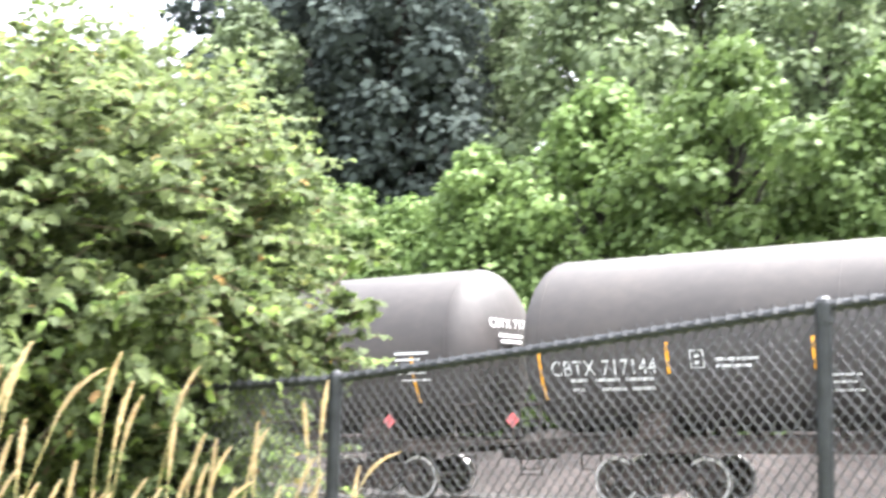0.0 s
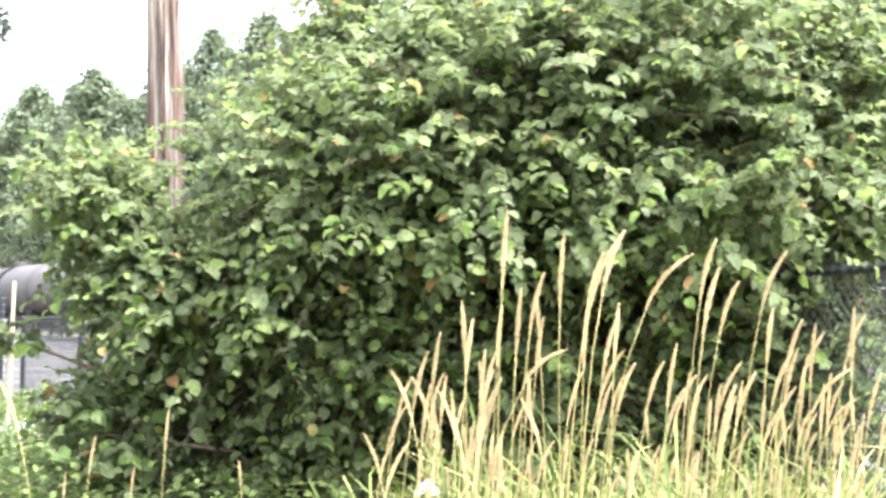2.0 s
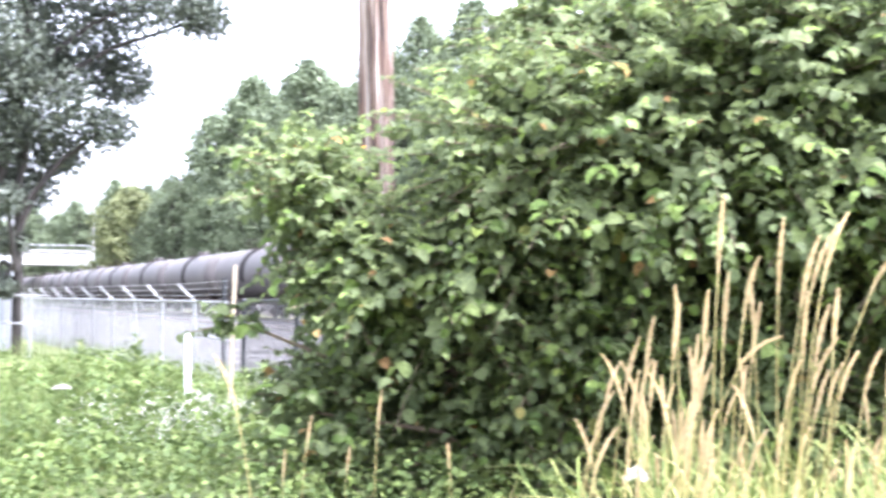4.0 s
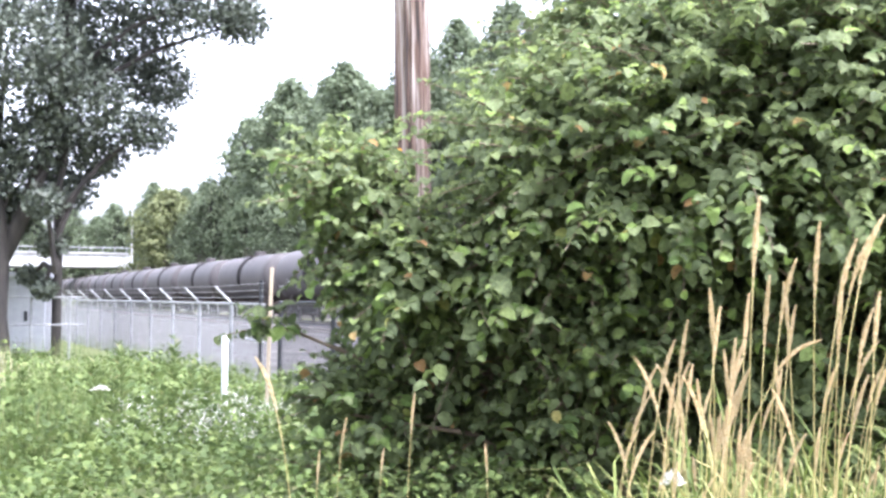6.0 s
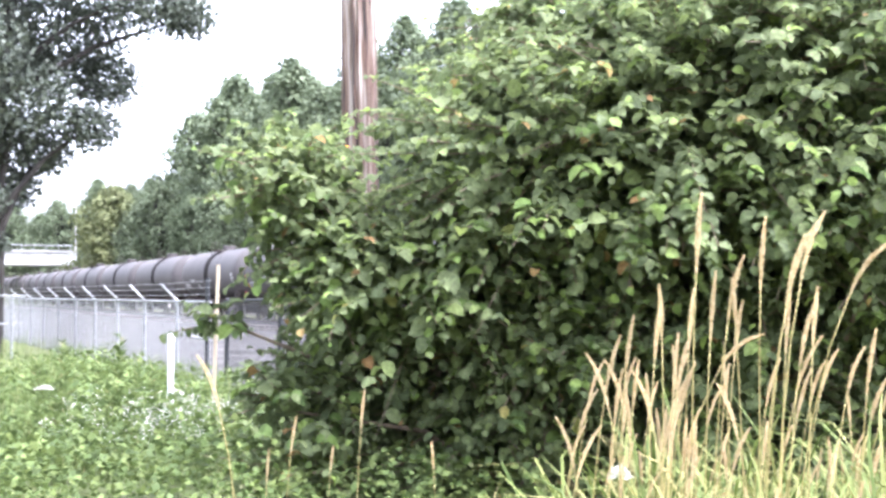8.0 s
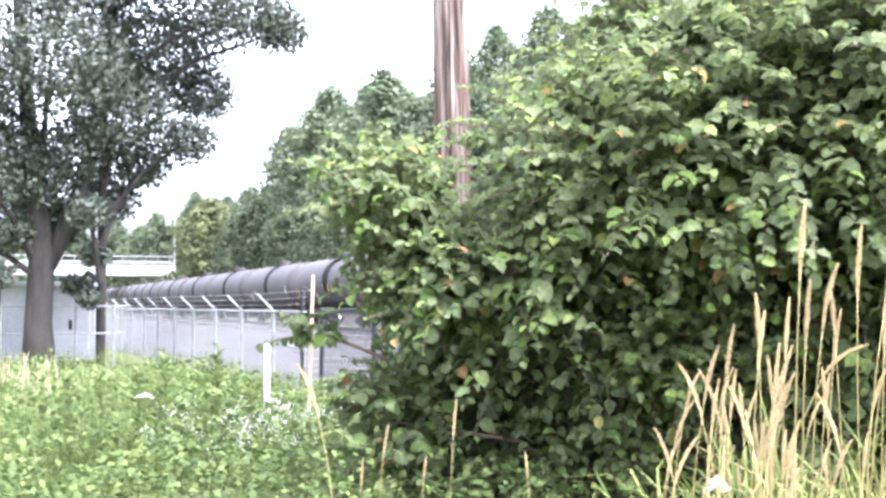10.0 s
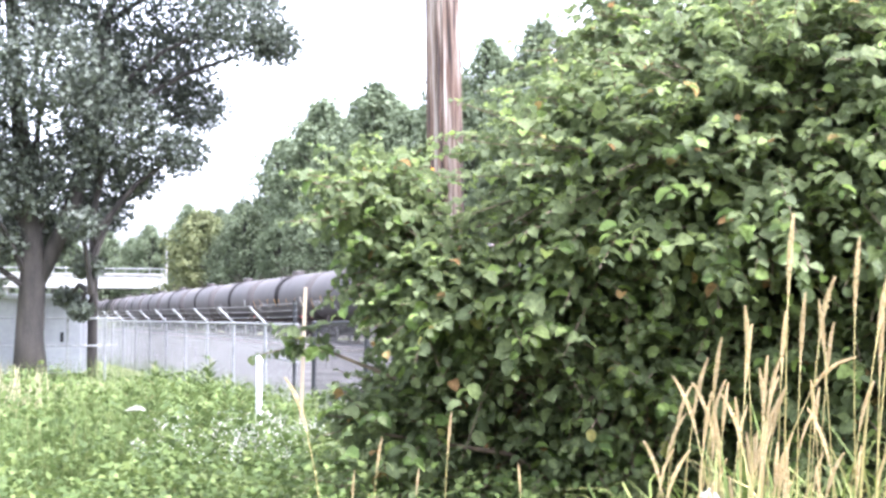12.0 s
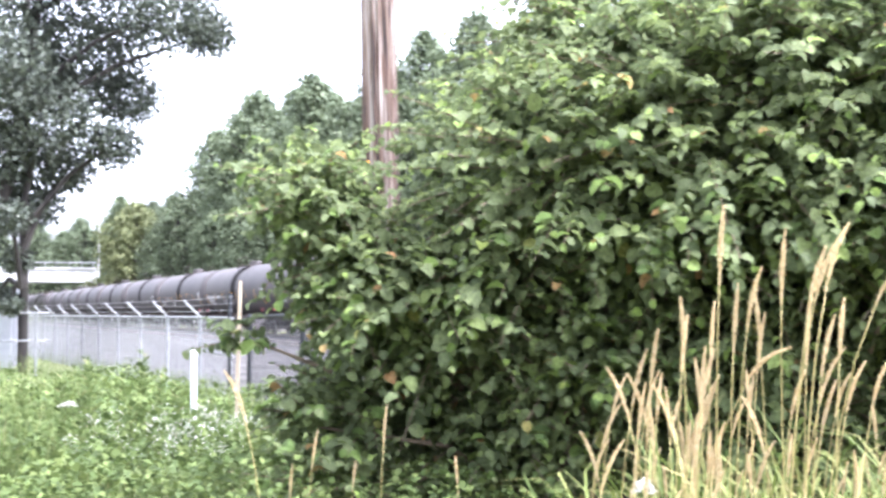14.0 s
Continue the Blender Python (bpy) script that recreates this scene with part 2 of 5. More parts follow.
def part(name, data, mat, parent, label="", m=None, smooth=False):
    """Links a bmesh or a mesh as one mesh object under a thing or a part."""
    me = bm_mesh(name, data, mat, smooth) if isinstance(data, bmesh.types.BMesh) else data
    ob = new(name, me)
    ob.parent = parent
    if m is not None:
        ob.matrix_basis = m
    if label:
        ob["label"] = label
    return ob


def thing(name, label, category, group="", m=None, kind="", data=None):
    ob = new(name, data)
    if m is not None:
        ob.matrix_basis = m
    return tagged(ob, label, category, group, kind)


def box(bm, lo, hi, bevel=0.0, m=None):
    lo, hi = Vector(lo), Vector(hi)
    r = bmesh.ops.create_cube(bm, size=1.0)
    vs = r["verts"]
    bmesh.ops.transform(bm, matrix=Matrix.Translation((lo + hi) / 2) @ Matrix.Diagonal((*(hi - lo), 1)), verts=vs)
    if bevel:
        es = list({e for v in vs for e in v.link_edges})
        r = bmesh.ops.bevel(bm, geom=es, offset=bevel, segments=1, affect="EDGES")
        vs = list({v for f in r["faces"] for v in f.verts} | {v for v in vs if v.is_valid})
    if m is not None:
        bmesh.ops.transform(bm, matrix=m, verts=vs)


def tube(bm, a, b, r1, r2=None, n=8, caps=True):
    a, b = Vector(a), Vector(b)
    r2 = r1 if r2 is None else r2
    q = (b - a).to_track_quat("Z", "Y").to_matrix().to_4x4()
    bmesh.ops.create_cone(bm, cap_ends=caps, segments=n, radius1=r1, radius2=r2, depth=(b - a).length,
                          matrix=Matrix.Translation((a + b) / 2) @ q)


def sweep(bm, pts, radii, n=6):
    """A tube through points with a radius at each."""
    rings = []
    pts = [Vector(p) for p in pts]
    side = None
    for i, p in enumerate(pts):
        d = (pts[min(i + 1, len(pts) - 1)] - pts[max(i - 1, 0)]).normalized()
        if side is None:
            side = d.orthogonal()
        side = (side - d * side.dot(d)).normalized()
        other = d.cross(side)
        rings.append([bm.verts.new(p + (side * math.cos(2 * math.pi * k / n) + other * math.sin(2 * math.pi * k / n)) * radii[i]) for k in range(n)])
    for r, s in zip(rings, rings[1:]):
        for k in range(n):
            bm.faces.new((r[k], r[(k + 1) % n], s[(k + 1) % n], s[k]))
    bm.faces.new(rings[-1])
    bm.faces.new(rings[0][::-1])


def lathe(bm, profile, n=40, axis="X"):
    """Turns (along, radius) pairs about an axis."""
    rings = []
    for a, r in profile:
        ring = []
        for k in range(n):
            c, s = math.cos(2 * math.pi * k / n) * r, math.sin(2 * math.pi * k / n) * r
            ring.append(bm.verts.new((a, c, s) if axis == "X" else ((c, a, s) if axis == "Y" else (c, s, a))))
        rings.append(ring)
    for r, s in zip(rings, rings[1:]):
        for k in range(n):
            bm.faces.new((r[k], r[(k + 1) % n], s[(k + 1) % n], s[k]))
    for ring in (rings[0], rings[-1]):
        bm.faces.new(ring)
    bmesh.ops.recalc_face_normals(bm, faces=bm.faces)


def rand_unit(rng, n):
    v = rng.normal(size=(n, 3))
    return v / np.linalg.norm(v, axis=1, keepdims=True)


def unit(v):
    return v / np.maximum(np.linalg.norm(v, axis=-1, keepdims=True), 1e-9)


HAZEL_T = np.array([(0, 0, 0), (0.05, 0.24, 0.14), (0.44, 0.43, 0.25), (0.85, 0.34, 0.02), (1.04, 0, -0.3),
                    (0.85, -0.32, -0.02), (0.44, -0.44, 0.2), (0.05, -0.24, 0.14), (0.52, 0, 0.0)])
HAZEL_F = np.array([(0, 8, 2, 1), (8, 4, 3, 2), (0, 7, 6, 8), (8, 6, 5, 4)])
SPRAY_T = np.array([(0, 0, 0), (0.5, 0.42, 0.12), (1, 0, -0.05), (0.5, -0.42, 0.12)])
SPRAY_F = np.array([(0, 3, 2, 1)])
BLADE_T = np.array([(0, 0.03, 0), (0, -0.03, 0), (0.45, -0.025, 0.12), (0.45, 0.025, 0.12), (0.8, 0.015, 0.1), (0.8, -0.015, 0.1), (1.0, 0, -0.05)])
BLADE_F4 = np.array([(0, 1, 2, 3), (3, 2, 5, 4)])
ARCH_T = np.array([(0, 0.008, 0), (0, -0.008, 0), (0.38, -0.008, 0.03), (0.38, 0.008, 0.03), (0.66, 0.007, 0.13), (0.66, -0.007, 0.13), (0.83, -0.005, 0.3), (0.83, 0.005, 0.3), (0.84, 0.001, 0.48), (0.84, -0.001, 0.48)])
ARCH_F = np.array([(0, 1, 2, 3), (3, 2, 5, 4), (4, 5, 6, 7), (7, 6, 9, 8)])


def leaf_arrays(pos, along, up, size, tmpl, faces):
    x = unit(along)
    y = unit(np.cross(up, x))
    z = np.cross(x, y)
    basis = np.stack([x, y, z], axis=1)                      # n,3,3
    v = np.einsum("kc,ncd->nkd", tmpl, basis) * size[:, None, None] + pos[:, None, :]
    f = faces[None] + (np.arange(len(pos)) * len(tmpl))[:, None, None]
    return v.reshape(-1, 3), f.reshape(-1, faces.shape[1])


def quads_mesh(name, v, f, mat, extra=None):
    """A mesh of many quads; extra: (bmesh, material) joined in after them."""
    me = bpy.data.meshes.new(name)
    ev, ef = [], []
    if extra:
        bm, emat = extra
        bm.verts.index_update()
        ev = [tuple(w.co) for w in bm.verts]
        ef = [[w.index + len(v) for w in fc.verts] for fc in bm.faces]
        bm.free()
    verts = np.concatenate([v, np.array(ev)]) if ev else v
    loops = np.concatenate([f.ravel(), np.array([i for q in ef for i in q], dtype=int)]) if ef else f.ravel()
    totals = np.concatenate([np.full(len(f), f.shape[1]), np.array([len(q) for q in ef], dtype=int)]) if ef else np.full(len(f), f.shape[1])
    me.vertices.add(len(verts))
    me.vertices.foreach_set("co", verts.astype(np.float32).ravel())
    me.loops.add(len(loops))
    me.loops.foreach_set("vertex_index", loops.astype(np.int32))
    me.polygons.add(len(totals))
    me.polygons.foreach_set("loop_start", np.concatenate([[0], np.cumsum(totals)[:-1]]).astype(np.int32))
    me.materials.append(mat)
    if extra:
        me.materials.append(extra[1])
        me.polygons.foreach_set("material_index", np.concatenate([np.zeros(len(f), int), np.ones(len(ef), int)]).astype(np.int32))
    me.update(calc_edges=True)
    return me


# ---------------------------------------------------------------- ground
def build_ground():
    xs = np.unique(np.concatenate([np.linspace(-900, -160, 16), np.linspace(-160, -40, 31), np.linspace(-40, 20, 61), np.linspace(20, 90, 18), np.linspace(90, 900, 16)]))
    ys = np.unique(np.concatenate([np.linspace(-900, -40, 14), np.linspace(-40, 0, 16), np.linspace(0, 40, 45), np.linspace(40, 240, 60), np.linspace(240, 900, 14)]))
    verts = [(x, y, ground_z(x, y)) for y in ys for x in xs]
    w = len(xs)
    faces = [(j * w + i, j * w + i + 1, (j + 1) * w + i + 1, (j + 1) * w + i) for j in range(len(ys) - 1) for i in range(w - 1)]
    thing("ground", "rough meadow soil rising into a wooded hillside", "ground", kind="structure", data=mesh_from("ground", verts, faces, [M_SOIL], smooth=True))

    def strip(name, label, p0, p1, z, mat, category):
        vs, fs = [], []
        ss = np.concatenate([np.linspace(-120, 0, 13), np.linspace(0, 400, 81)])
        ps = [p0, p0 + 0.35, (p0 + p1) / 2, p1 - 0.35, p1]
        zs = [z - 0.12, z, z, z, z - 0.12]
        for s in ss:
            for p, zz in zip(ps, zs):
                vs.append(on_track(s, p, zz))
        for i in range(len(ss) - 1):
            for k in range(4):
                fs.append((i * 5 + k, (i + 1) * 5 + k, (i + 1) * 5 + k + 1, i * 5 + k + 1))
        thing(name, label, category, kind="structure", data=mesh_from(name, vs, fs, [mat]))
    strip("gravel_yard", "pale grey crushed gravel between fence and tracks", 8.4, 28.5, 0.0, M_GRAVEL, "gravel")
    vs, fs = [], []
    ss = np.linspace(13, 330, 80)
    for q in ss:
        a = on_fence(q, ground_z(*on_fence(q).xy) + 0.02)
        b = on_track(a.dot(TU), 8.85, 0.0)
        for f in (0.012, 0.35, 0.7, 1.0):
            vs.append(a.lerp(b, f) + Vector((0, 0, 0.03 * (f > 0.1) + 0.12 * math.sin(f * math.pi))))
    for i in range(len(ss) - 1):
        for k in range(3):
            fs.append((i * 4 + k, i * 4 + k + 1, (i + 1) * 4 + k + 1, (i + 1) * 4 + k))
    thing("gravel_apron", "pale grey gravel spread up to the fence foot", "gravel", kind="structure", data=mesh_from("gravel_apron", vs, fs, [M_GRAVEL], smooth=True))
    vs, fs = [], []
    ss = np.linspace(-120, 400, 131)
    for i, q in enumerate(ss):
        for p, zz in ((26.4, -0.1), (27.0, 0.12), (28.4, 0.75 + 0.12 * math.sin(i * 1.7)), (30.0, 1.5 + 0.15 * math.sin(i * 0.9)), (32.0, 1.75)):
            vs.append(on_track(q, p, zz))
    for i in range(len(ss) - 1):
        for k in range(4):
            fs.append((i * 5 + k, (i + 1) * 5 + k, (i + 1) * 5 + k + 1, i * 5 + k + 1))
    thing("soil_bank", "bare brown earth bank behind the railway", "bank", kind="structure", data=mesh_from("soil_bank", vs, fs, [M_BANK], smooth=True))
    for i, p in enumerate((SIDING_P, TRACK_P)):
        strip("ballast", "brown-grey stone ballast under the railway track", p - 2.0, p + 2.0, RAIL_Z - 0.16, M_BALLAST, "ballast")
        track = thing("railway_track", "steel rails on dark wooden ties in ballast", "track", kind="structure", m=Matrix.Translation(TN * p) @ pose(0, 0, 0, 0, 0, 90 - TRACK_AZ))
        # local x runs along the track
        for k in (-1, 1):
            bm = bmesh.new()
            y = k * 0.75
            prof = [(-0.07, -0.17), (0.07, -0.17), (0.07, -0.155), (0.012, -0.13), (0.012, -0.04), (0.036, -0.03), (0.036, -0.004), (0.03, 0), (-0.03, 0), (-0.036, -0.004), (-0.036, -0.03), (-0.012, -0.04), (-0.012, -0.13), (-0.07, -0.155)]
            ra = [bm.verts.new((-120, y + c, RAIL_Z + d)) for c, d in prof]
            rb = [bm.verts.new((400, y + c, RAIL_Z + d)) for c, d in prof]
            for j in range(len(prof)):
                bm.faces.new((ra[j], ra[(j + 1) % len(prof)], rb[(j + 1) % len(prof)], rb[j]))
            part("rail", bm, M_RAIL, track)
        bm = bmesh.new()
        box(bm, (-0.11, -1.28, -0.2), (0.11, 1.28, -0.145), 0.01)
        me = bm_mesh("tie", bm, M_TIE)
        for j in range(110):
            part("tie", me, None, track, "", Matrix.Translation((-18 + j * 0.55, 0.02 * math.sin(j * 7.1), RAIL_Z + 0.003 * math.sin(j * 3.3))))


# ---------------------------------------------------------------- tank cars
PITCH, LEAD = 19.0, 2.08
SPEED = 6.1


def text_mesh(body, height):
    cu = bpy.data.curves.new("lettering", "FONT")
    cu.body, cu.size, cu.align_x, cu.align_y, cu.extrude = body, height * 1.38, "CENTER", "CENTER", 0.002
    cu.space_character = 1.08
    ob = new("lettering", cu)
    dg = bpy.context.evaluated_depsgraph_get()
    me = bpy.data.meshes.new_from_object(ob.evaluated_get(dg))
    bpy.data.objects.remove(ob)
    me.materials.clear()
    me.materials.append(M_WHITE)
    return me


R_TANK, AXIS_Z, HALF = 1.72, 3.08, 8.45


def side_point(x, z, out=0.004):
    """A point on the tank's near side (towards -y), at a height over the rail."""
    c = min(1, max(-1, (z - AXIS_Z) / R_TANK))
    return Vector((x, -math.sqrt(1 - c * c) * (R_TANK + out), AXIS_Z + c * (R_TANK + out)))


def patch(bm, x0, x1, z0, z1, out=0.004, n=5, flip=1):
    """A band that lies on the tank's side, with a little thickness."""
    rows = []
    for o in (out + 0.004, 0.0):
        for k in range(n + 1):
            z = z0 + (z1 - z0) * k / n
            for x in (x0, x1):
                p = side_point(x, z, o)
                rows.append(bm.verts.new((p.x, p.y * flip, p.z)))
    for k in range(n):
        bm.faces.new((rows[2 * k], rows[2 * k + 1], rows[2 * k + 3], rows[2 * k + 2]))


def build_bogie():
    bogie = bpy.data.objects.new("bogie", None)
    scene.collection.objects.link(bogie)
    for k in (-1, 1):
        bm = bmesh.new()
        y = k * 1.0
        pts = [(-1.15, 0.62), (-0.95, 0.72), (-0.45, 0.78), (0.45, 0.78), (0.95, 0.72), (1.15, 0.62), (1.15, 0.42), (0.95, 0.36), (0.7, 0.42), (0.36, 0.24), (-0.36, 0.24), (-0.7, 0.42), (-0.95, 0.36), (-1.15, 0.42)]
        fr = [bm.verts.new((x, y - 0.07, z)) for x, z in pts]
        bk = [bm.verts.new((x, y + 0.07, z)) for x, z in pts]
        bm.faces.new(fr), bm.faces.new(bk[::-1])
        for j in range(len(pts)):
            bm.faces.new((fr[j], fr[(j + 1) % len(pts)], bk[(j + 1) % len(pts)], bk[j]))
        bmesh.ops.recalc_face_normals(bm, faces=bm.faces)
        part("side_frame", bm, M_FRAME, bogie)
    bm = bmesh.new()
    box(bm, (-0.22, -1.1, 0.42), (0.22, 1.1, 0.95), 0.03)
    for x in (-0.12, 0, 0.12):
        for y in (-1.0, 1.0):
            tube(bm, (x, y * 1.09, 0.3), (x, y * 1.09, 0.55), 0.05, n=8)
    part("bolster", bm, M_FRAME, bogie)
    return bogie


def build_wheelset():
    bm = bmesh.new()
    for k in (-1, 1):
        y = 0.75 * k
        lathe(bm, [(y - 0.07, 0.39), (y - 0.07, 0.445), (y - 0.02 * k, 0.46), (y + 0.07, 0.45), (y + 0.07, 0.38), (y + 0.02, 0.33), (y + 0.02, 0.16), (y + 0.09, 0.13), (y + 0.09, 0.02), (y - 0.09, 0.02), (y - 0.09, 0.13), (y - 0.03, 0.16), (y - 0.03, 0.33), (y - 0.07, 0.39)], 20, "Y")
    tube(bm, (0, -1.12, 0), (0, 1.12, 0), 0.085, n=12)
    for k in (-1, 1):
        for j in range(3):
            a = 2 * math.pi * j / 3
            tube(bm, (0.05 * math.cos(a), k * 1.12, 0.05 * math.sin(a)), (0.05 * math.cos(a), k * 1.14, 0.05 * math.sin(a)), 0.014, n=6)
    me = bm_mesh("wheelset", bm, M_WHEEL, False)
    me.materials.append(M_TREAD)
    for p in me.polygons:
        r = math.hypot(p.center.x, p.center.z)
        if r > 0.385 and abs(abs(p.center.y) - 0.75) < 0.12:
            p.material_index = 1
    return me


def build_train():
    """One tank car with all its parts, then its copies."""
    car = thing("tank_car", "dark grey railway tank car with a dusty pale top, rolling", "tank car", "cars of the train")
    bm = bmesh.new()
    head = [(HALF + 0.78 * math.sin(t), R_TANK * math.cos(t)) for t in np.linspace(0, math.pi / 2 - 0.02, 10)]
    prof = [(-x, r) for x, r in head[::-1]] + [(x, R_TANK) for x in np.linspace(-HALF + 1, HALF - 1, 9)] + head
    lathe(bm, prof, 56)
    bmesh.ops.translate(bm, verts=bm.verts, vec=(0, 0, AXIS_Z))
    tank = part("tank", bm, M_TANK, car, "dusty dark grey tank with rounded heads", smooth=True)
    for x in (-HALF, -HALF / 3, HALF / 3, HALF):
        bm = bmesh.new()
        lathe(bm, [(x - 0.02, R_TANK - 0.01), (x - 0.018, R_TANK + 0.006), (x + 0.018, R_TANK + 0.006), (x + 0.02, R_TANK - 0.01)], 56)
        bmesh.ops.translate(bm, verts=bm.verts, vec=(0, 0, AXIS_Z))
        part("weld_band", bm, M_TANK, tank)
    # dark band round the tank below the manway, with uneven edges
    bm = bmesh.new()
    srng = np.random.default_rng(77)
    ring = []
    wob = np.cumsum(srng.normal(size=(2, 65)), axis=1) * 0.03
    for k in range(65):
        a = math.pi * (-0.12 + 1.24 * k / 64)
        w = 0.62 + 0.16 * math.sin(a)
        y, z = (R_TANK + 0.005) * math.cos(a), AXIS_Z + (R_TANK + 0.005) * math.sin(a)
        ring.append((bm.verts.new((-w + wob[0, k], y, z)), bm.verts.new((w + wob[1, k], y, z))))
    for p, q in zip(ring, ring[1:]):
        bm.faces.new((p[0], p[1], q[1], q[0]))
    bmesh.ops.recalc_face_normals(bm, faces=bm.faces)
    part("spill_band", bm, M_DARK_BAND, tank, "black band with uneven edges round the tank's middle", smooth=True)
    # protective housing and walkway on top
    bm = bmesh.new()
    lathe(bm, [(AXIS_Z + R_TANK - 0.15, 0.48), (AXIS_Z + R_TANK + 0.28, 0.48), (AXIS_Z + R_TANK + 0.33, 0.44), (AXIS_Z + R_TANK + 0.34, 0.02)], 24, "Z")
    part("manway_housing", bm, M_TANK, car, "round steel manway housing on the tank top")
    bm = bmesh.new()
    z = AXIS_Z + R_TANK + 0.04
    for y in (-0.85, 0.85):
        box(bm, (-1.2, y - 0.22, z - 0.12), (1.2, y + 0.22, z - 0.07), 0.01)
        for x in (-1.2, 0, 1.2):
            tube(bm, (x, y * 1.22, z - 0.4), (x, y * 1.22, z + 0.5), 0.02, n=6)
        tube(bm, (-1.2, y * 1.22, z + 0.5), (1.2, y * 1.22, z + 0.5), 0.02, n=6)
    part("walkway", bm, M_FRAME, car, "black steel walkway with handrails")
    # stub sills, end platforms, saddles
    for k in (-1, 1):
        bm = bmesh.new()
        box(bm, (k * 6.0 - 2.6, -0.3, 0.98), (k * 6.0 + 2.6, 0.3, 1.3), 0.02)
        box(bm, (k * 8.5 - 0.55, -1.45, 1.1), (k * 8.5 + 0.55, 1.45, 1.2), 0.01)
        part("stub_sill", bm, M_FRAME, car)
        bm = bmesh.new()
        box(bm, (k * 6.4 - 0.35, -1.05, 1.2), (k * 6.4 + 0.35, 1.05, 2.05), 0.04)
        part("saddle", bm, M_FRAME, car)
        bm = bmesh.new()
        tube(bm, (k * 8.9, 0, 0.95), (k * 9.48, 0, 0.95), 0.11, n=8)
        box(bm, (k * 9.35 - 0.13, -0.16, 0.82), (k * 9.35 + 0.13, 0.16, 1.1), 0.04)
        part("coupler", bm, M_FRAME, car)
        bm = bmesh.new()
        for y in (-1.42, 1.42):
            for x in (k * 9.0, k * 8.55):
                tube(bm, (x, y, 0.55), (x, y, 1.95), 0.018, n=6)
            for z in (0.58, 0.9, 1.2, 1.6, 1.93):
                tube(bm, (k * 9.0, y, z), (k * 8.55, y, z), 0.016, n=6)
        tube(bm, (k * 9.03, -1.42, 1.95), (k * 9.03, 1.42, 1.95), 0.018, n=6)
        part("ladder", bm, M_FRAME, car)
    # side sills with their brackets
    for y in (-1.38, 1.38):
        bm = bmesh.new()
        box(bm, (-8.6, y - 0.05, 0.98), (8.6, y + 0.05, 1.24), 0.01)
        box(bm, (-8.6, y - 0.09, 1.24), (8.6, y + 0.09, 1.262), 0.0)
        for x in np.linspace(-7.0, 7.0, 8):
            box(bm, (x - 0.04, min(y * 0.5, y), 1.0), (x + 0.04, max(y * 0.5, y), 1.45), 0.0)
        part("side_sill", bm, M_FRAME, car, "dark steel sill along the tank's lower side")
    bm = bmesh.new()
    lathe(bm, [(AXIS_Z - R_TANK - 0.3, 0.02), (AXIS_Z - R_TANK - 0.3, 0.2), (AXIS_Z - R_TANK - 0.1, 0.3), (AXIS_Z - R_TANK + 0.1, 0.4)], 20, "Z")
    box(bm, (-0.55, -0.45, AXIS_Z - R_TANK - 0.3), (0.55, -0.4, AXIS_Z - R_TANK + 0.1), 0.01)
    box(bm, (-0.55, 0.4, AXIS_Z - R_TANK - 0.3), (0.55, 0.45, AXIS_Z - R_TANK + 0.1), 0.01)
    part("outlet_valve", bm, M_FRAME, car)
    bm = bmesh.new()
    tube(bm, (3.6, -0.5, 1.15), (4.9, -0.5, 1.15), 0.2, n=16)
    part("brake_cylinder", bm, M_FRAME, car)
    # amber reflective stripes, both sides
    for flip in (-1, 1):
        for x in (-8.44, -5.88, -3.25, -0.65, 0.65, 3.25, 5.7, 7.7):
            bm = bmesh.new()
            patch(bm, x - 0.035, x + 0.035, 2.42 if -8 < x < 7 else 2.0, 2.98 if -8 < x < 7 else 2.9, flip=-flip)
            part("amber_stripe", bm, M_AMBER, tank, "amber reflective stripe")
    # print on the near side
    for k in (-1, 1):
        bm = bmesh.new()
        box(bm, (-0.105, -0.008, -0.105), (0.105, 0.008, 0.105), 0.0, Matrix.Rotation(radians(45), 4, "Y"))
        part("placard", bm, M_RED, car, "red diamond hazard placard", Matrix.Translation((-9.15 if k < 0 else 7.0, -1.46, 1.62)))
        bm = bmesh.new()
        box(bm, (-0.02, 0.009, -0.45), (0.02, 0.03, 0.2))
        part("placard_bracket", bm, M_FRAME, car, "", Matrix.Translation((-9.15 if k < 0 else 7.0, -1.46, 1.62)))
    ws = build_wheelset()
    first = build_bogie()
    first.parent = car
    first.matrix_basis = Matrix.Translation((6.4, 0, 0))
    for x in (-0.89, 0.89):
        part("wheelset", ws, None, first, "", Matrix.Translation((x, 0, 0.46)))
    second = copy_thing(first, Matrix.Translation((-6.4, 0, 0)))
    cars = [car]
    for k in range(1, 19):
        cars.append(copy_thing(car, Matrix()))
        if k > 3:
            cars[k].scale = (0.905, 1, 1)      # the cars further ahead are shorter, their stripes lost under grime
            grimy = [c for c in cars[k].children_recursive if c.name.startswith(("amber_stripe", "placard"))]
            for c in grimy:
                bpy.data.objects.remove(c)
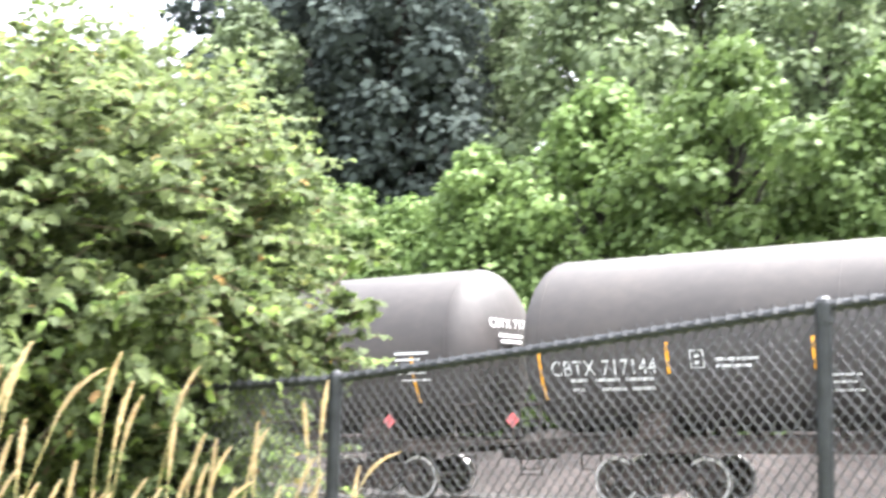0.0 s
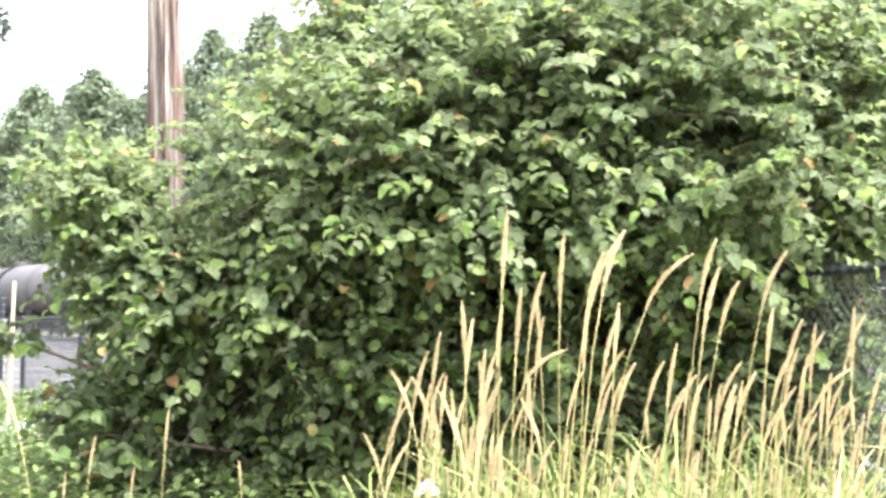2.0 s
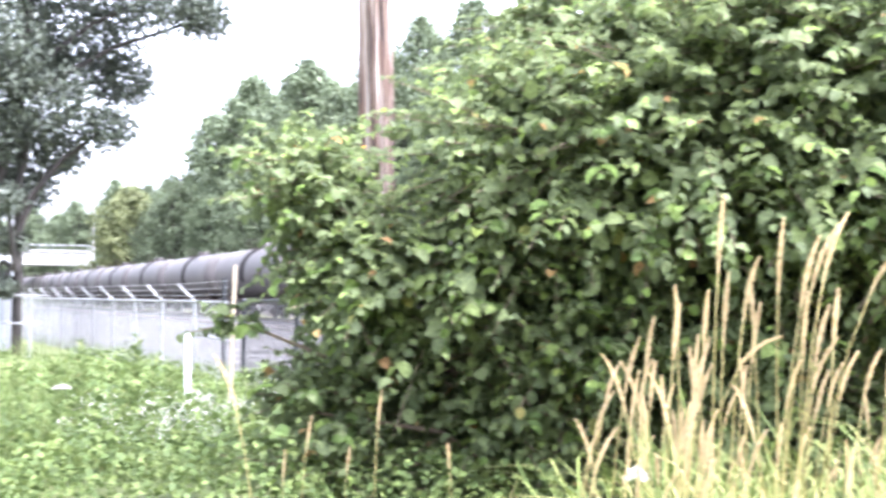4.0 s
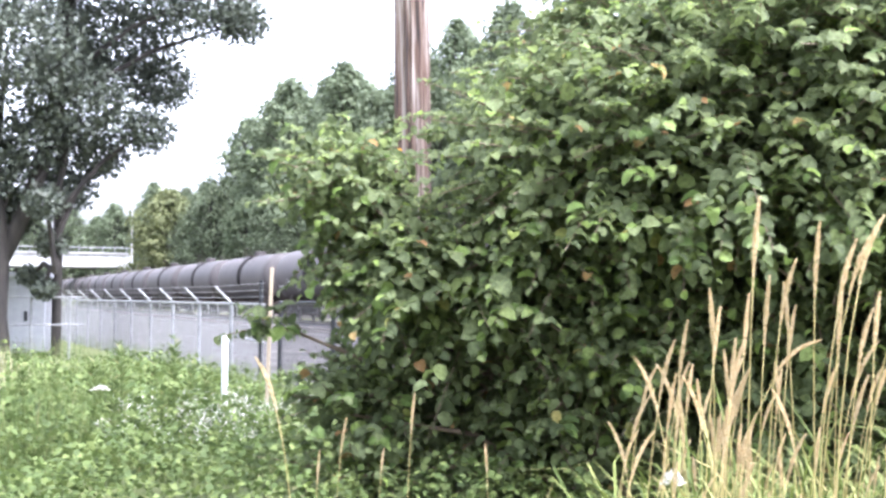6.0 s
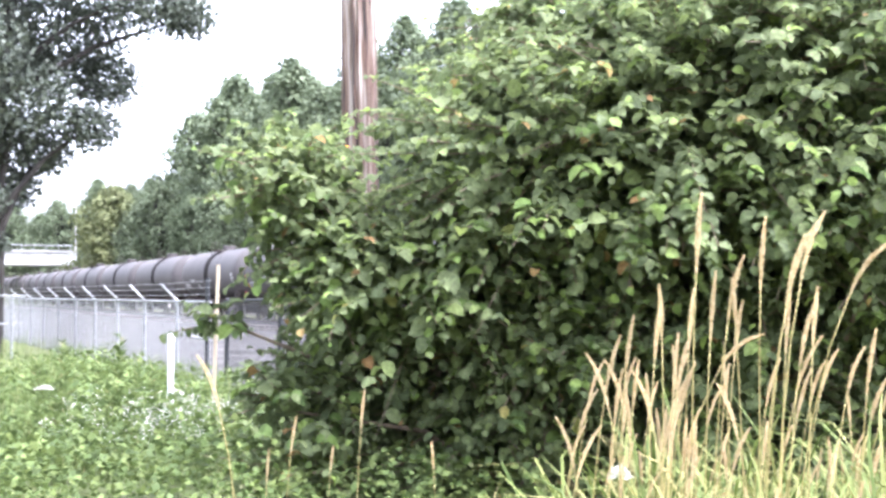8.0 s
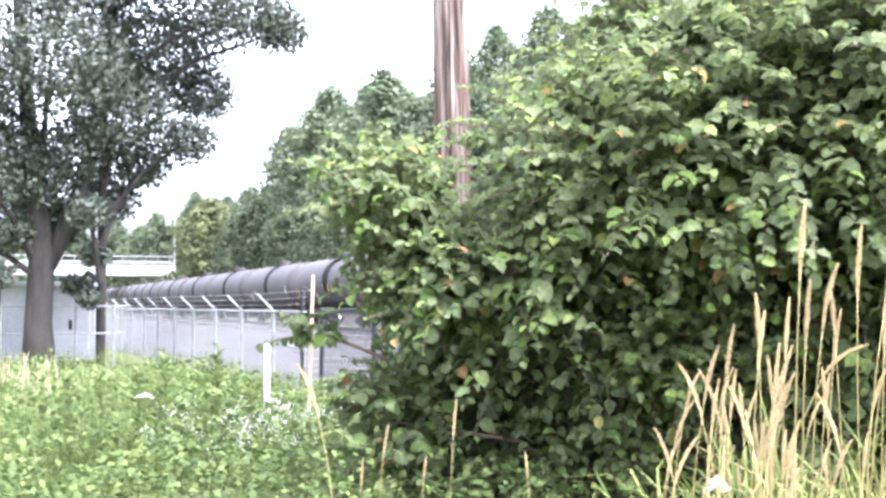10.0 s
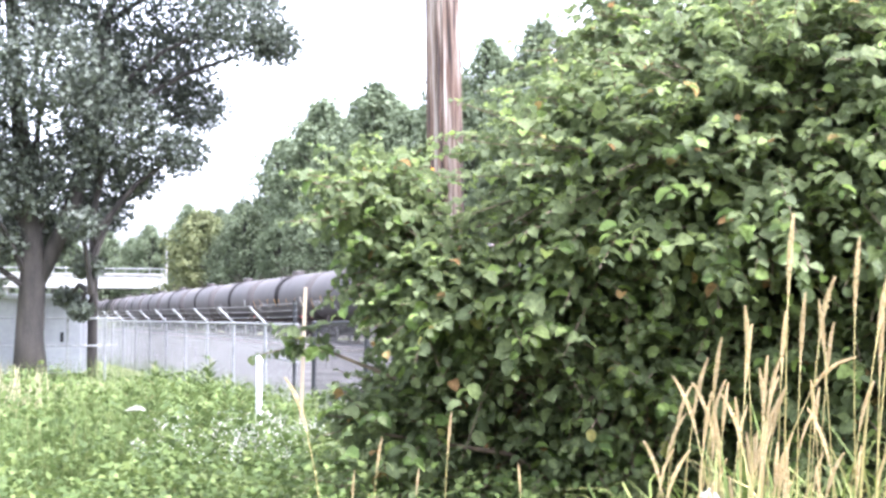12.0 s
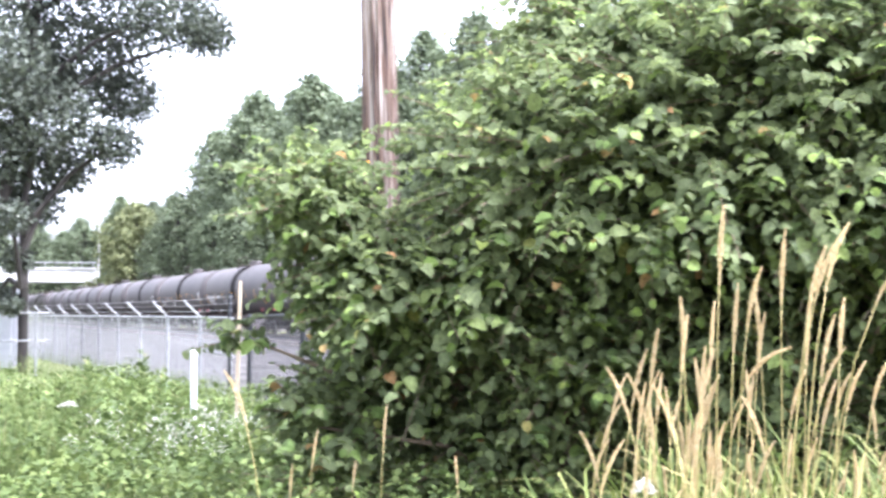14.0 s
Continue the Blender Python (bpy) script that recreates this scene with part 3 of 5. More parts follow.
    # lettering on the cars that pass close by
    lines = ((-7.85, -7.5, 2.31, 2.37), (-7.35, -6.85, 2.31, 2.37), (-6.75, -6.2, 2.31, 2.37), (-7.85, -7.6, 2.14, 2.2), (-7.25, -6.75, 2.14, 2.2), (-6.65, -6.2, 2.14, 2.2),
             (-5.0, -4.2, 2.62, 2.67), (-5.0, -4.35, 2.5, 2.55), (-3.2, -2.5, 2.3, 2.34), (-3.2, -2.6, 2.18, 2.22), (-3.2, -2.5, 2.04, 2.08),
             (7.3, 8.1, 2.95, 3.0), (7.3, 7.9, 2.83, 2.87), (7.3, 8.1, 2.7, 2.74), (7.3, 8.0, 2.56, 2.6), (7.4, 8.1, 2.42, 2.46))
    for k in (1, 2, 3, 4):
        own = [c for c in cars[k].children if c.name.startswith("tank")][0]
        for x0, x1, z0, z1 in lines:
            bm = bmesh.new()
            patch(bm, x0, x1, z0, z1, n=1)
            part("print_line", bm, M_WHITE, own, "line of small white stencilled print")
        bm = bmesh.new()
        for x0, x1, z0, z1 in ((-5.46, -5.44, 2.5, 2.82), (-5.22, -5.2, 2.5, 2.82), (-5.44, -5.22, 2.5, 2.52), (-5.44, -5.22, 2.8, 2.82), (-5.38, -5.28, 2.69, 2.74), (-5.37, -5.29, 2.57, 2.63)):
            patch(bm, x0, x1, z0, z1, n=2)
        part("stencil_box", bm, M_WHITE, own, "square white stencilled outline")
    lt = text_mesh("CBTX 717144", 0.3)
    o = part("lettering", lt, None, [c for c in cars[2].children if c.name.startswith("tank")][0], "white stencilled car number")
    z = 2.55
    q = side_point(-7.16, z, 0.012)
    slope = math.degrees(math.asin((AXIS_Z - z) / R_TANK))
    o.matrix_basis = Matrix.Translation(q) @ pose(0, 0, 0, 90 + slope, 0, 0) @ Matrix.Diagonal((0.82, 1, 1, 1))
    ht = text_mesh("CBTX 7173", 0.2)
    o = part("lettering", ht, None, [c for c in cars[3].children if c.name.startswith("tank")][0], "white stencilled car number on the tank head")
    o.matrix_basis = Matrix.Translation((HALF + 0.775, -0.3, AXIS_Z + 0.5)) @ pose(0, 0, 0, 78, 0, 82)
    # two lines of small print below it
    for dz, w in ((-0.24, 0.42), (-0.36, 0.36)):
        bm = bmesh.new()
        box(bm, (-w, -0.03, 0), (w, 0.03, 0.003))
        o2 = part("print_line", bm, M_WHITE, o.parent, "line of small white stencilled print")
        o2.matrix_basis = Matrix.Translation((HALF + 0.775 - dz * 0.1, -0.3, AXIS_Z + 0.5 + dz)) @ pose(0, 0, 0, 78, 0, 82)
    return cars


# local x of a car points against its run, y away from the fence
def car_pose(k, t):
    s = LEAD + PITCH * (k - 2) + SPEED * t
    return Matrix.Translation(on_track(s, TRACK_P, RAIL_Z)) @ pose(0, 0, 0, 0, 0, -90 - TRACK_AZ)


def wheel_rows(x):
    step = 0.1
    n = int(14.0 / step) + 1
    return [(i * step, Matrix.Translation((x, 0, 0.46)) @ Matrix.Rotation(-SPEED * i * step / 0.46, 4, "Y")) for i in range(n)]


# ---------------------------------------------------------------- fences
POST = 3.05
FENCE_S0 = 1.37


def chain_mesh(name, s0, s1, top, low, pitch, r, mat):
    """Chain link: zigzag wires, as thin four-sided bars, between s0 and s1."""
    L = s1 - s0
    zt, zl = top, low
    vs, fs = [], []
    n = int(L / pitch) + 1

    def bar(a, b):
        d = (b - a).normalized()
        side = d.cross(FN).normalized() * r
        i = len(vs)
        for p in (a, b):
            vs.extend([p + side, p + FN * r, p - side, p - FN * r])
        for k in range(4):
            fs.append((i + k, i + (k + 1) % 4, i + 4 + (k + 1) % 4, i + 4 + k))
    H, lean = 2.0, 0.66
    run = H * lean
    for k in range(-int(run / pitch) - 2, n + 2):
        for sgn in (1, -1):
            # each wire is one slanting bar, clipped to the panel
            a_s = s0 + k * pitch
            if sgn > 0:
                lo_z, hi_z = max(0, (s0 - a_s) / lean), min(H, (s1 - a_s) / lean)
            else:
                lo_z, hi_z = max(0, (a_s + run - s1) / lean), min(H, (a_s + run - s0) / lean)
            if hi_z - lo_z < pitch * 0.4:
                continue

            def at(z):
                q = a_s + z * lean if sgn > 0 else a_s + run - z * lean
                zz = zl(q) + (zt(q) - zl(q)) * z / H
                return on_fence(q, zz) + FN * (0.002 * sgn)
            bar(at(lo_z), at(hi_z))
    return mesh_from(name, vs, fs, [mat])


def build_fence():
    low = lambda s: ground_z(*on_fence(s).xy) + 0.03
    black = thing("chain_link_fence", "black vinyl-coated chain-link fence with round posts", "fence", "fences")
    for k in range(-3, 8):
        s = FENCE_S0 + POST * k
        if s > 23.5:
            break
        top = fence_top(s)
        base = on_fence(s + 0.07, ground_z(*on_fence(s).xy) - 0.1)      # the posts have settled aslant
        bm = bmesh.new()
        tube(bm, base, on_fence(s, top - 0.03), 0.044, n=14)
        tube(bm, on_fence(s, top - 0.09), on_fence(s, top + 0.01), 0.05, n=14)
        bmesh.ops.create_uvsphere(bm, u_segments=12, v_segments=6, radius=0.047, matrix=Matrix.Translation(on_fence(s, top + 0.012)))
        part("fence_post", bm, M_VINYL, black, smooth=False)
        if s + POST < 24.5:
            e = min(s + POST, 23.8)
            bm = bmesh.new()
            tube(bm, on_fence(s, top), on_fence(e, fence_top(e)), 0.027, n=10)
            # knuckles of the mesh wound over the rail
            q = 0.0
            while q < e - s and k < 3:
                c = on_fence(s + q, fence_top(s + q))
                bmesh.ops.create_cone(bm, cap_ends=True, segments=6, radius1=0.041, radius2=0.034, depth=0.04, matrix=Matrix.Translation(c) @ pose(0, 0, 0, 0, 90, 151.5 + 32))
                tube(bm, c + Vector((0, 0, 0.02)), c + Vector((0, 0, 0.055)) + FU * 0.012, 0.005, 0.004, n=4)
                q += 0.085
            part("top_rail", bm, M_VINYL, black, "black rail wrapped by twisted mesh ends")
            part("chain_mesh", chain_mesh("chain_mesh", s, e, lambda q: fence_top(q) - 0.01, low, 0.066 if k < 3 else 0.11, 0.0046, M_WIRE), None, black)
    grey = thing("barbed_wire_fence", "galvanised chain-link fence with slanting barbed-wire arms", "fence", "fences")
    bm = bmesh.new()
    tube(bm, on_fence(24.1, -0.4), on_fence(24.1, 1.95), 0.042, n=12)
    part("corner_post", bm, M_VINYL, grey, "black corner post")
    bm = bmesh.new()
    tube(bm, on_fence(23.85, 0.72), on_fence(26.45, 0.8), 0.022, n=8)
    part("brace", bm, M_ZINC, grey)
    n = 26
    for k in range(1, n):
        s = 23.4 + POST * k
        bm = bmesh.new()
        tube(bm, on_fence(s, -0.4), on_fence(s, 1.5), 0.04, n=10)
        part("fence_post", bm, M_ZINC, grey)
        bm = bmesh.new()
        tube(bm, on_fence(s, 1.48), on_fence(s, 1.84) - FN * 0.36, 0.026, n=8)
        part("barb_arm", bm, M_ZINC, grey, "slanting steel arm for barbed wire")
    end = 23.4 + POST * (n - 1)
    bm = bmesh.new()
    tube(bm, on_fence(23.85, 1.47), on_fence(end, 1.47), 0.027, n=8)
    part("top_rail", bm, M_ZINC, grey)
    for j in range(3):
        f = 0.33 * (j + 1)
        bm = bmesh.new()
        tube(bm, on_fence(23.85, 1.5 + 0.13 * (j + 1)), on_fence(23.4 + POST, 1.48 + 0.36 * f) - FN * 0.36 * f, 0.006, n=4)
        tube(bm, on_fence(23.4 + POST, 1.48 + 0.36 * f) - FN * 0.36 * f, on_fence(end, 1.48 + 0.36 * f) - FN * 0.36 * f, 0.006, n=4)
        part("barbed_wire", bm, M_ZINC, grey)
    # the fence turns and runs on to the shed
    corner = bearing(-53.75, 38.0)
    for k, az in enumerate((-54.3, -55.9, -57.6, -59.3, -61.0)):
        a = bearing(az, 38.0)
        bm = bmesh.new()
        tube(bm, (a.x, a.y, -0.4), (a.x, a.y, 1.62), 0.04, n=10)
        part("fence_post", bm, M_ZINC, grey)
        for h in (1.58, 0.78):
            bm = bmesh.new()
            tube(bm, (corner.x, corner.y, h), (a.x, a.y, h), 0.026, n=8)
            part("top_rail" if h > 1 else "middle_rail", bm, M_ZINC, grey)
        corner = a
    part("chain_mesh", chain_mesh("chain_mesh", 23.9, end, lambda q: 1.46, lambda q: -0.24, 0.1, 0.0028, M_ZINC), None, grey)


# ---------------------------------------------------------------- trees
def limb_tree(bm, rng, h, r, clumps):
    """Trunk and limbs that reach the clumps of leaves."""
    pts = [Vector((0, 0, -0.3))]
    for k in range(1, 7):
        pts.append(Vector((rng.normal() * 0.02 * h, rng.normal() * 0.02 * h, h * 0.8 * k / 6)))
    sweep(bm, pts, [r * (1.25 if k == 0 else 1 - 0.13 * k) for k in range(7)], 9)
    for c in clumps:
        k = int(np.clip(c[2] / (h * 0.8) * 6 - 1.2, 1, 5))
        a = pts[k]
        c = Vector(c)
        mid = (a + c) / 2 + Vector((0, 0, 0.05 * h * rng.random()))
        sweep(bm, [a, mid, c], [r * 0.38, r * 0.22, r * 0.06], 5)


def crown_tree(seed, h, width, low, leaves, size, mat, spread=0.55, squash=0.75, name="crown", n=22, soft=0.0):
    """Meshes of a trunk with limbs, and of a crown of leaf clumps with gaps."""
    rng = np.random.default_rng(seed)
    clumps, rad = [], []
    for i in range(n):
        f = (i + 0.5) / n
        z = h * (low + (0.93 - low) * f)
        env = width * math.sin(math.pi * min(0.98, 0.2 + 0.75 * f) ** 1.1) * (0.8 + 0.3 * rng.random())
        a = i * 2.399 + rng.random() * 0.6
        d = env * (0.35 + 0.5 * rng.random()) * (1 if f < 0.9 else 0.3)
        clumps.append((d * math.cos(a), d * math.sin(a), z))
        rad.append(width * (0.3 + 0.25 * rng.random()) * (1.05 - 0.45 * f) * (22 / n) ** 0.33)
    clumps, rad = np.array(clumps), np.array(rad)
    per = leaves // n
    P, N = [], []
    for c, r in zip(clumps, rad):
        d = rand_unit(rng, per)
        rr = r * (0.55 + 0.5 * rng.random(per) ** 0.6 + soft * rng.normal(size=per))
        P.append(c + d * rr[:, None] * np.array([1, 1, squash]))
        N.append(d)
    P, N = np.concatenate(P), np.concatenate(N)
    up = unit(N + np.array([0, 0, 0.7]) + rng.normal(size=P.shape) * spread)
    along = unit(np.cross(up, rand_unit(rng, len(P))) + np.array([0, 0, -0.25]))
    v, f = leaf_arrays(P, along, up, size * (0.6 + 0.8 * rng.random(len(P))), SPRAY_T, SPRAY_F)
    crown = quads_mesh(name, v, f, mat)
    bm = bmesh.new()
    limb_tree(bm, rng, h, 0.022 * h, clumps)
    return bm_mesh("trunk", bm, M_BARK, True), crown


def build_woods():
    rng = np.random.default_rng(5)
    kinds = {}
    for i in range(3):
        kinds["bright", i] = crown_tree(20 + i, 10.0, 3.4, 0.12, 11000, 0.25, M_WOOD_BRIGHT, n=36, soft=0.16)
        kinds["dull", i] = crown_tree(40 + i, 15.0, 4.2, 0.15, 9000, 0.34, M_WOOD_DULL, n=36, soft=0.22)
        kinds["far", i] = crown_tree(80 + i, 15.0, 4.4, 0.08, 6600, 0.36, M_WOOD_FAR, n=44, soft=0.3)
    kinds["olive", 0] = crown_tree(90, 10.0, 4.4, 0.05, 7000, 0.34, M_OLIVE, n=40, soft=0.15)
    kinds["dark", 0] = crown_tree(61, 18.0, 3.9, 0.06, 8000, 0.4, M_WOOD_DARK)
    kinds["shrub", 0] = crown_tree(71, 3.6, 1.9, 0.05, 2400, 0.24, M_WOOD_BRIGHT)
    text = {"bright": ("bright green broadleaf tree on the railway bank", "tree"), "dull": ("dull green broadleaf tree on the wooded hillside", "tree"),
            "far": ("tall grey-green tree on the distant wooded hill", "tree"), "olive": ("round yellowish-green tree beside the railway", "tree"),
            "dark": ("tall hillside tree with leaves coloured dark for the shaded gap", "tree"), "shrub": ("light green shrub beside the railway track", "shrub")}
    made = {}

    def plant(kind, s, p, scale, variant=0, lift=None):
        g = on_track(s, p)
        m = Matrix.Translation((g.x, g.y, (ground_z(g.x, g.y) if lift is None else lift) - 0.1)) @ pose(0, 0, 0, 0, 0, rng.uniform(0, 360))
        if (kind, variant) not in made:
            label, cat = text[kind]
            o = thing("shrub" if kind == "shrub" else "hillside_tree", label, cat, "trees of the wooded hillside", m)
            t, c = kinds[kind, variant]
            part("trunk", t, None, o)
            part("crown", c, None, o)
            made[kind, variant] = o
        else:
            o = copy_thing(made[kind, variant], m)
        o.scale = (scale,) * 3

    # bearings of the shaded gap, filled with the dark-coloured trees
    def dark_gap(s, p):
        return -5.2 < 30 - math.degrees(math.atan2(s, p)) < 0.6
    for s in np.arange(-22, 52, 3.4):
        plant("shrub", s + rng.uniform(-1, 1), 30.4 + rng.uniform(-0.4, 1.0), rng.uniform(0.85, 1.35), lift=1.4)
    for s in np.arange(-24, 50, 4.8):
        q, p = s + rng.uniform(-1.2, 1.2), 34 + rng.uniform(-1, 1.5)
        plant("bright", q, p, (0.82 if dark_gap(q, p) else 1.0) * rng.uniform(0.85, 1.15), int(rng.integers(3)))
    for p0, sc in ((41.5, 0.9), (51, 1.0), (63, 1.05)):
        for s in np.arange(-34, 56, 7.5):
            q, p = s + rng.uniform(-2, 2), p0 + rng.uniform(-2, 2)
            if dark_gap(q, p):
                plant("dark", q, p + 3, 1.0)
            else:
                plant("dull", q, p, sc * rng.uniform(0.85, 1.15), int(rng.integers(3)))
    # the hill goes on to the left, its trees growing and shrinking along the line
    for p0, step, k in ((33, 9.0, 0.6), (41, 8.0, 0.95), (52, 14.0, 1.0)):
        for s in np.arange(56, 350, step):
            q, p = s + rng.uniform(-2.5, 2.5), p0 + rng.uniform(-2, 2)
            if q < 84 and rng.random() < 0.4:
                continue
            grow = ramp(q, (60, 90, 110, 130, 165, 175, 185, 200, 340), (1.0, 1.2, 1.3, 1.5, 1.65, 1.4, 0.85, 0.85, 1.25))
            plant("far", q, p, k * grow * rng.uniform(0.88, 1.12), int(rng.integers(3)))
    plant("olive", 186, 31.5, 1.75)
    for az, k in ((-6.6, 0.86), (-4.4, 0.8), (-1.9, 0.74)):
        plant("bright", 33.5 * math.tan(radians(30 - az)), 33.5, k, 1)
    # a belt of trees closes the view beyond the bridge
    for az in np.arange(-66, -50.8, 1.15):
        v = bearing(az + rng.uniform(-0.3, 0.3), 285 + rng.uniform(-12, 12))
        plant("far", v.dot(TU), v.dot(TN), rng.uniform(1.25, 1.6), int(rng.integers(3)))
    for az, p, k in ((-4.5, 46, 1.1), (-2.4, 44, 1.0), (-1.8, 47, 1.15), (-3.4, 58, 1.4), (-2.0, 60, 1.3), (-6.5, 56, 1.3), (-8.5, 50, 1.2)):
        plant("dark", p * math.tan(radians(30 - az)), p, k)


def build_big_tree():
    o = thing("roadside_tree", "large broadleaf tree with two heavy stems, leaves coloured dark as if backlit", "tree", m=Matrix.Translation(bearing(-57.4, 37.0, -0.2)))
    rng = np.random.default_rng(9)
    side = Vector((math.cos(radians(-57.4)), -math.sin(radians(-57.4)), 0))   # across the line of sight
    stems = []
    for k, way in enumerate((((0, -0.2), (-0.05, 1.2), (0.02, 3.2), (-0.3, 6.0), (-0.9, 12.0)), ((0.0, 2.4), (0.5, 3.6), (1.2, 5.5), (1.6, 8.0), (2.3, 13.0)))):
        bm = bmesh.new()
        sweep(bm, [side * x + Vector((0, 0, z)) for x, z in way], [0.52, 0.4, 0.36, 0.28, 0.08] if k == 0 else [0.2, 0.24, 0.22, 0.18, 0.06], 12)
        part("trunk", bm, M_BARK, o, smooth=True)
    clumps = [(-3.5, 9, 2.2), (-1.5, 6.2, 1.5), (-3, 4.2, 1.2), (0.2, 8.6, 2.0), (2.2, 7.2, 1.5), (3.2, 9.6, 2.0), (4.6, 8.2, 1.0), (5.4, 10.4, 1.5), (1.8, 5.0, 1.0), (2.8, 5.9, 0.8),
              (4.0, 6.6, 0.8), (0.3, 11.4, 2.2), (3.2, 12.4, 2.2), (-3.2, 12.5, 2.6), (0.2, 4.4, 0.9), (5.6, 12.6, 1.6), (0, 14.5, 2.2), (3, 15, 1.8), (1.5, 3.3, 0.45), (1.0, 2.4, 0.4), (6.6, 9.8, 0.8), (-0.2, 5.4, 1.1), (0.9, 6.2, 1.2), (-1.6, 5.2, 1.0), (1.9, 8.6, 1.2), (-2.2, 7.6, 1.4),
              (-0.9, 3.9, 0.8), (0.5, 4.1, 0.75), (-1.9, 3.4, 0.7), (1.2, 4.4, 0.6), (-0.3, 4.7, 0.8), (1.3, 2.0, 0.35), (-1.2, 2.7, 0.5)]
    fwd = Vector((math.sin(radians(-57.4)), math.cos(radians(-57.4)), 0))
    for i, (x, z, r) in enumerate(clumps):
        c = side * x + fwd * rng.uniform(-1.5, 1.5) + Vector((0, 0, z))
        n = int(1250 * r * r) + 220
        d = rand_unit(rng, n)
        P = np.array(c) + d * (r * (0.45 + 0.65 * rng.random(n)))[:, None] * np.array([1, 1, 0.8])
        up = unit(d * 0.6 + rng.normal(size=d.shape))
        al = unit(np.cross(up, rand_unit(rng, n)) + np.array([0, 0, -0.3]))
        v, f = leaf_arrays(P, al, up, 0.145 * (0.6 + 0.7 * rng.random(n)), SPRAY_T, SPRAY_F)
        bm = bmesh.new()
        base = side * (0 if x < 1 else 1.6) + Vector((0, 0, max(2.5, z - 2.5)))
        sweep(bm, [base, (base + c) / 2 + Vector((0, 0, 0.3)), c], [0.1, 0.07, 0.03], 5)
        limb = part("limb", bm, M_BARK, o)
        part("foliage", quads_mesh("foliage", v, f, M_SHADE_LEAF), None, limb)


# ---------------------------------------------------------------- hazel
# bearing, height angle, distance, radius
LOBES = [(-17, 8.5, 9.3, 1.75), (-11.5, 7, 9.4, 1.1), (-7.9, 10.5, 9.5, 0.6), (-24, 7.5, 8.8, 1.55), (-20, 12.5, 10, 1.2), (-30.2, 5.8, 8.5, 1.15),
         (-30, -0.5, 9.4, 1.3), (-36.4, 0.6, 8.5, 0.85), (-42.0, 4.4, 8.7, 0.48), (-37, -5, 9.3, 1.0), (-23, -3, 9.6, 1.4), (-13, -2, 9.5, 1.2),
         (-13, 13, 10, 0.95), (-28, 11.5, 9.7, 1.1), (-7.4, 3.6, 9.2, 0.55), (-33.2, 7.5, 9.2, 0.75), (-17, 2, 10.0, 1.4), (-40.2, -0.5, 8.6, 0.34),
         (-25, 13, 10.2, 0.9), (-18, -7.5, 9.5, 1.0), (-11, -6.5, 9.4, 0.85), (-28, -7.5, 9.5, 0.95), (-3.6, 7.9, 9.3, 0.2), (-3.9, 5.3, 9.2, 0.18),
         (-45.2, -1.2, 8.6, 0.15), (-42.3, 5.9, 8.8, 0.4), (-38.3, 1.8, 8.2, 0.4), (-33, 2.6, 8.2, 0.6), (-26.5, 4, 8.1, 0.66), (-20, 4.4, 8.2, 0.66), (-14.5, 4.2, 8.1, 0.65),
         (-33, -3.5, 9.8, 1.0), (-39.6, -3.6, 9.0, 0.6), (-42.2, -5.2, 8.6, 0.45), (-18, -4, 9.6, 1.0), (-26.5, -5, 9.6, 0.9), (-41.5, -8, 8.4, 0.5), (-34, -8.5, 9.1, 0.7), (-41.9, 6.3, 9.2, 0.45), (-40.8, 3.4, 9.0, 0.35),
         (-27.5, -2.5, 8.6, 0.7), (-22, -1.8, 8.6, 0.7), (-15, -1.5, 8.8, 0.7), (-31.5, -6, 9.0, 0.6), (-25, -6, 8.8, 0.6), (-10, -0.5, 9.0, 0.6),
         (-41.8, 4.9, 8.5, 0.45), (-40.9, 2.2, 8.5, 0.48), (-39.8, 0.4, 8.4, 0.48), (-30.5, -2, 8.5, 0.65), (-33.5, -5.5, 8.7, 0.6), (-20.5, -5, 8.8, 0.6)]


def eye_point(az, el, dist):
    return Vector((math.sin(radians(az)) * math.cos(radians(el)) * dist, math.cos(radians(az)) * math.cos(radians(el)) * dist, EYE + math.sin(radians(el)) * dist))


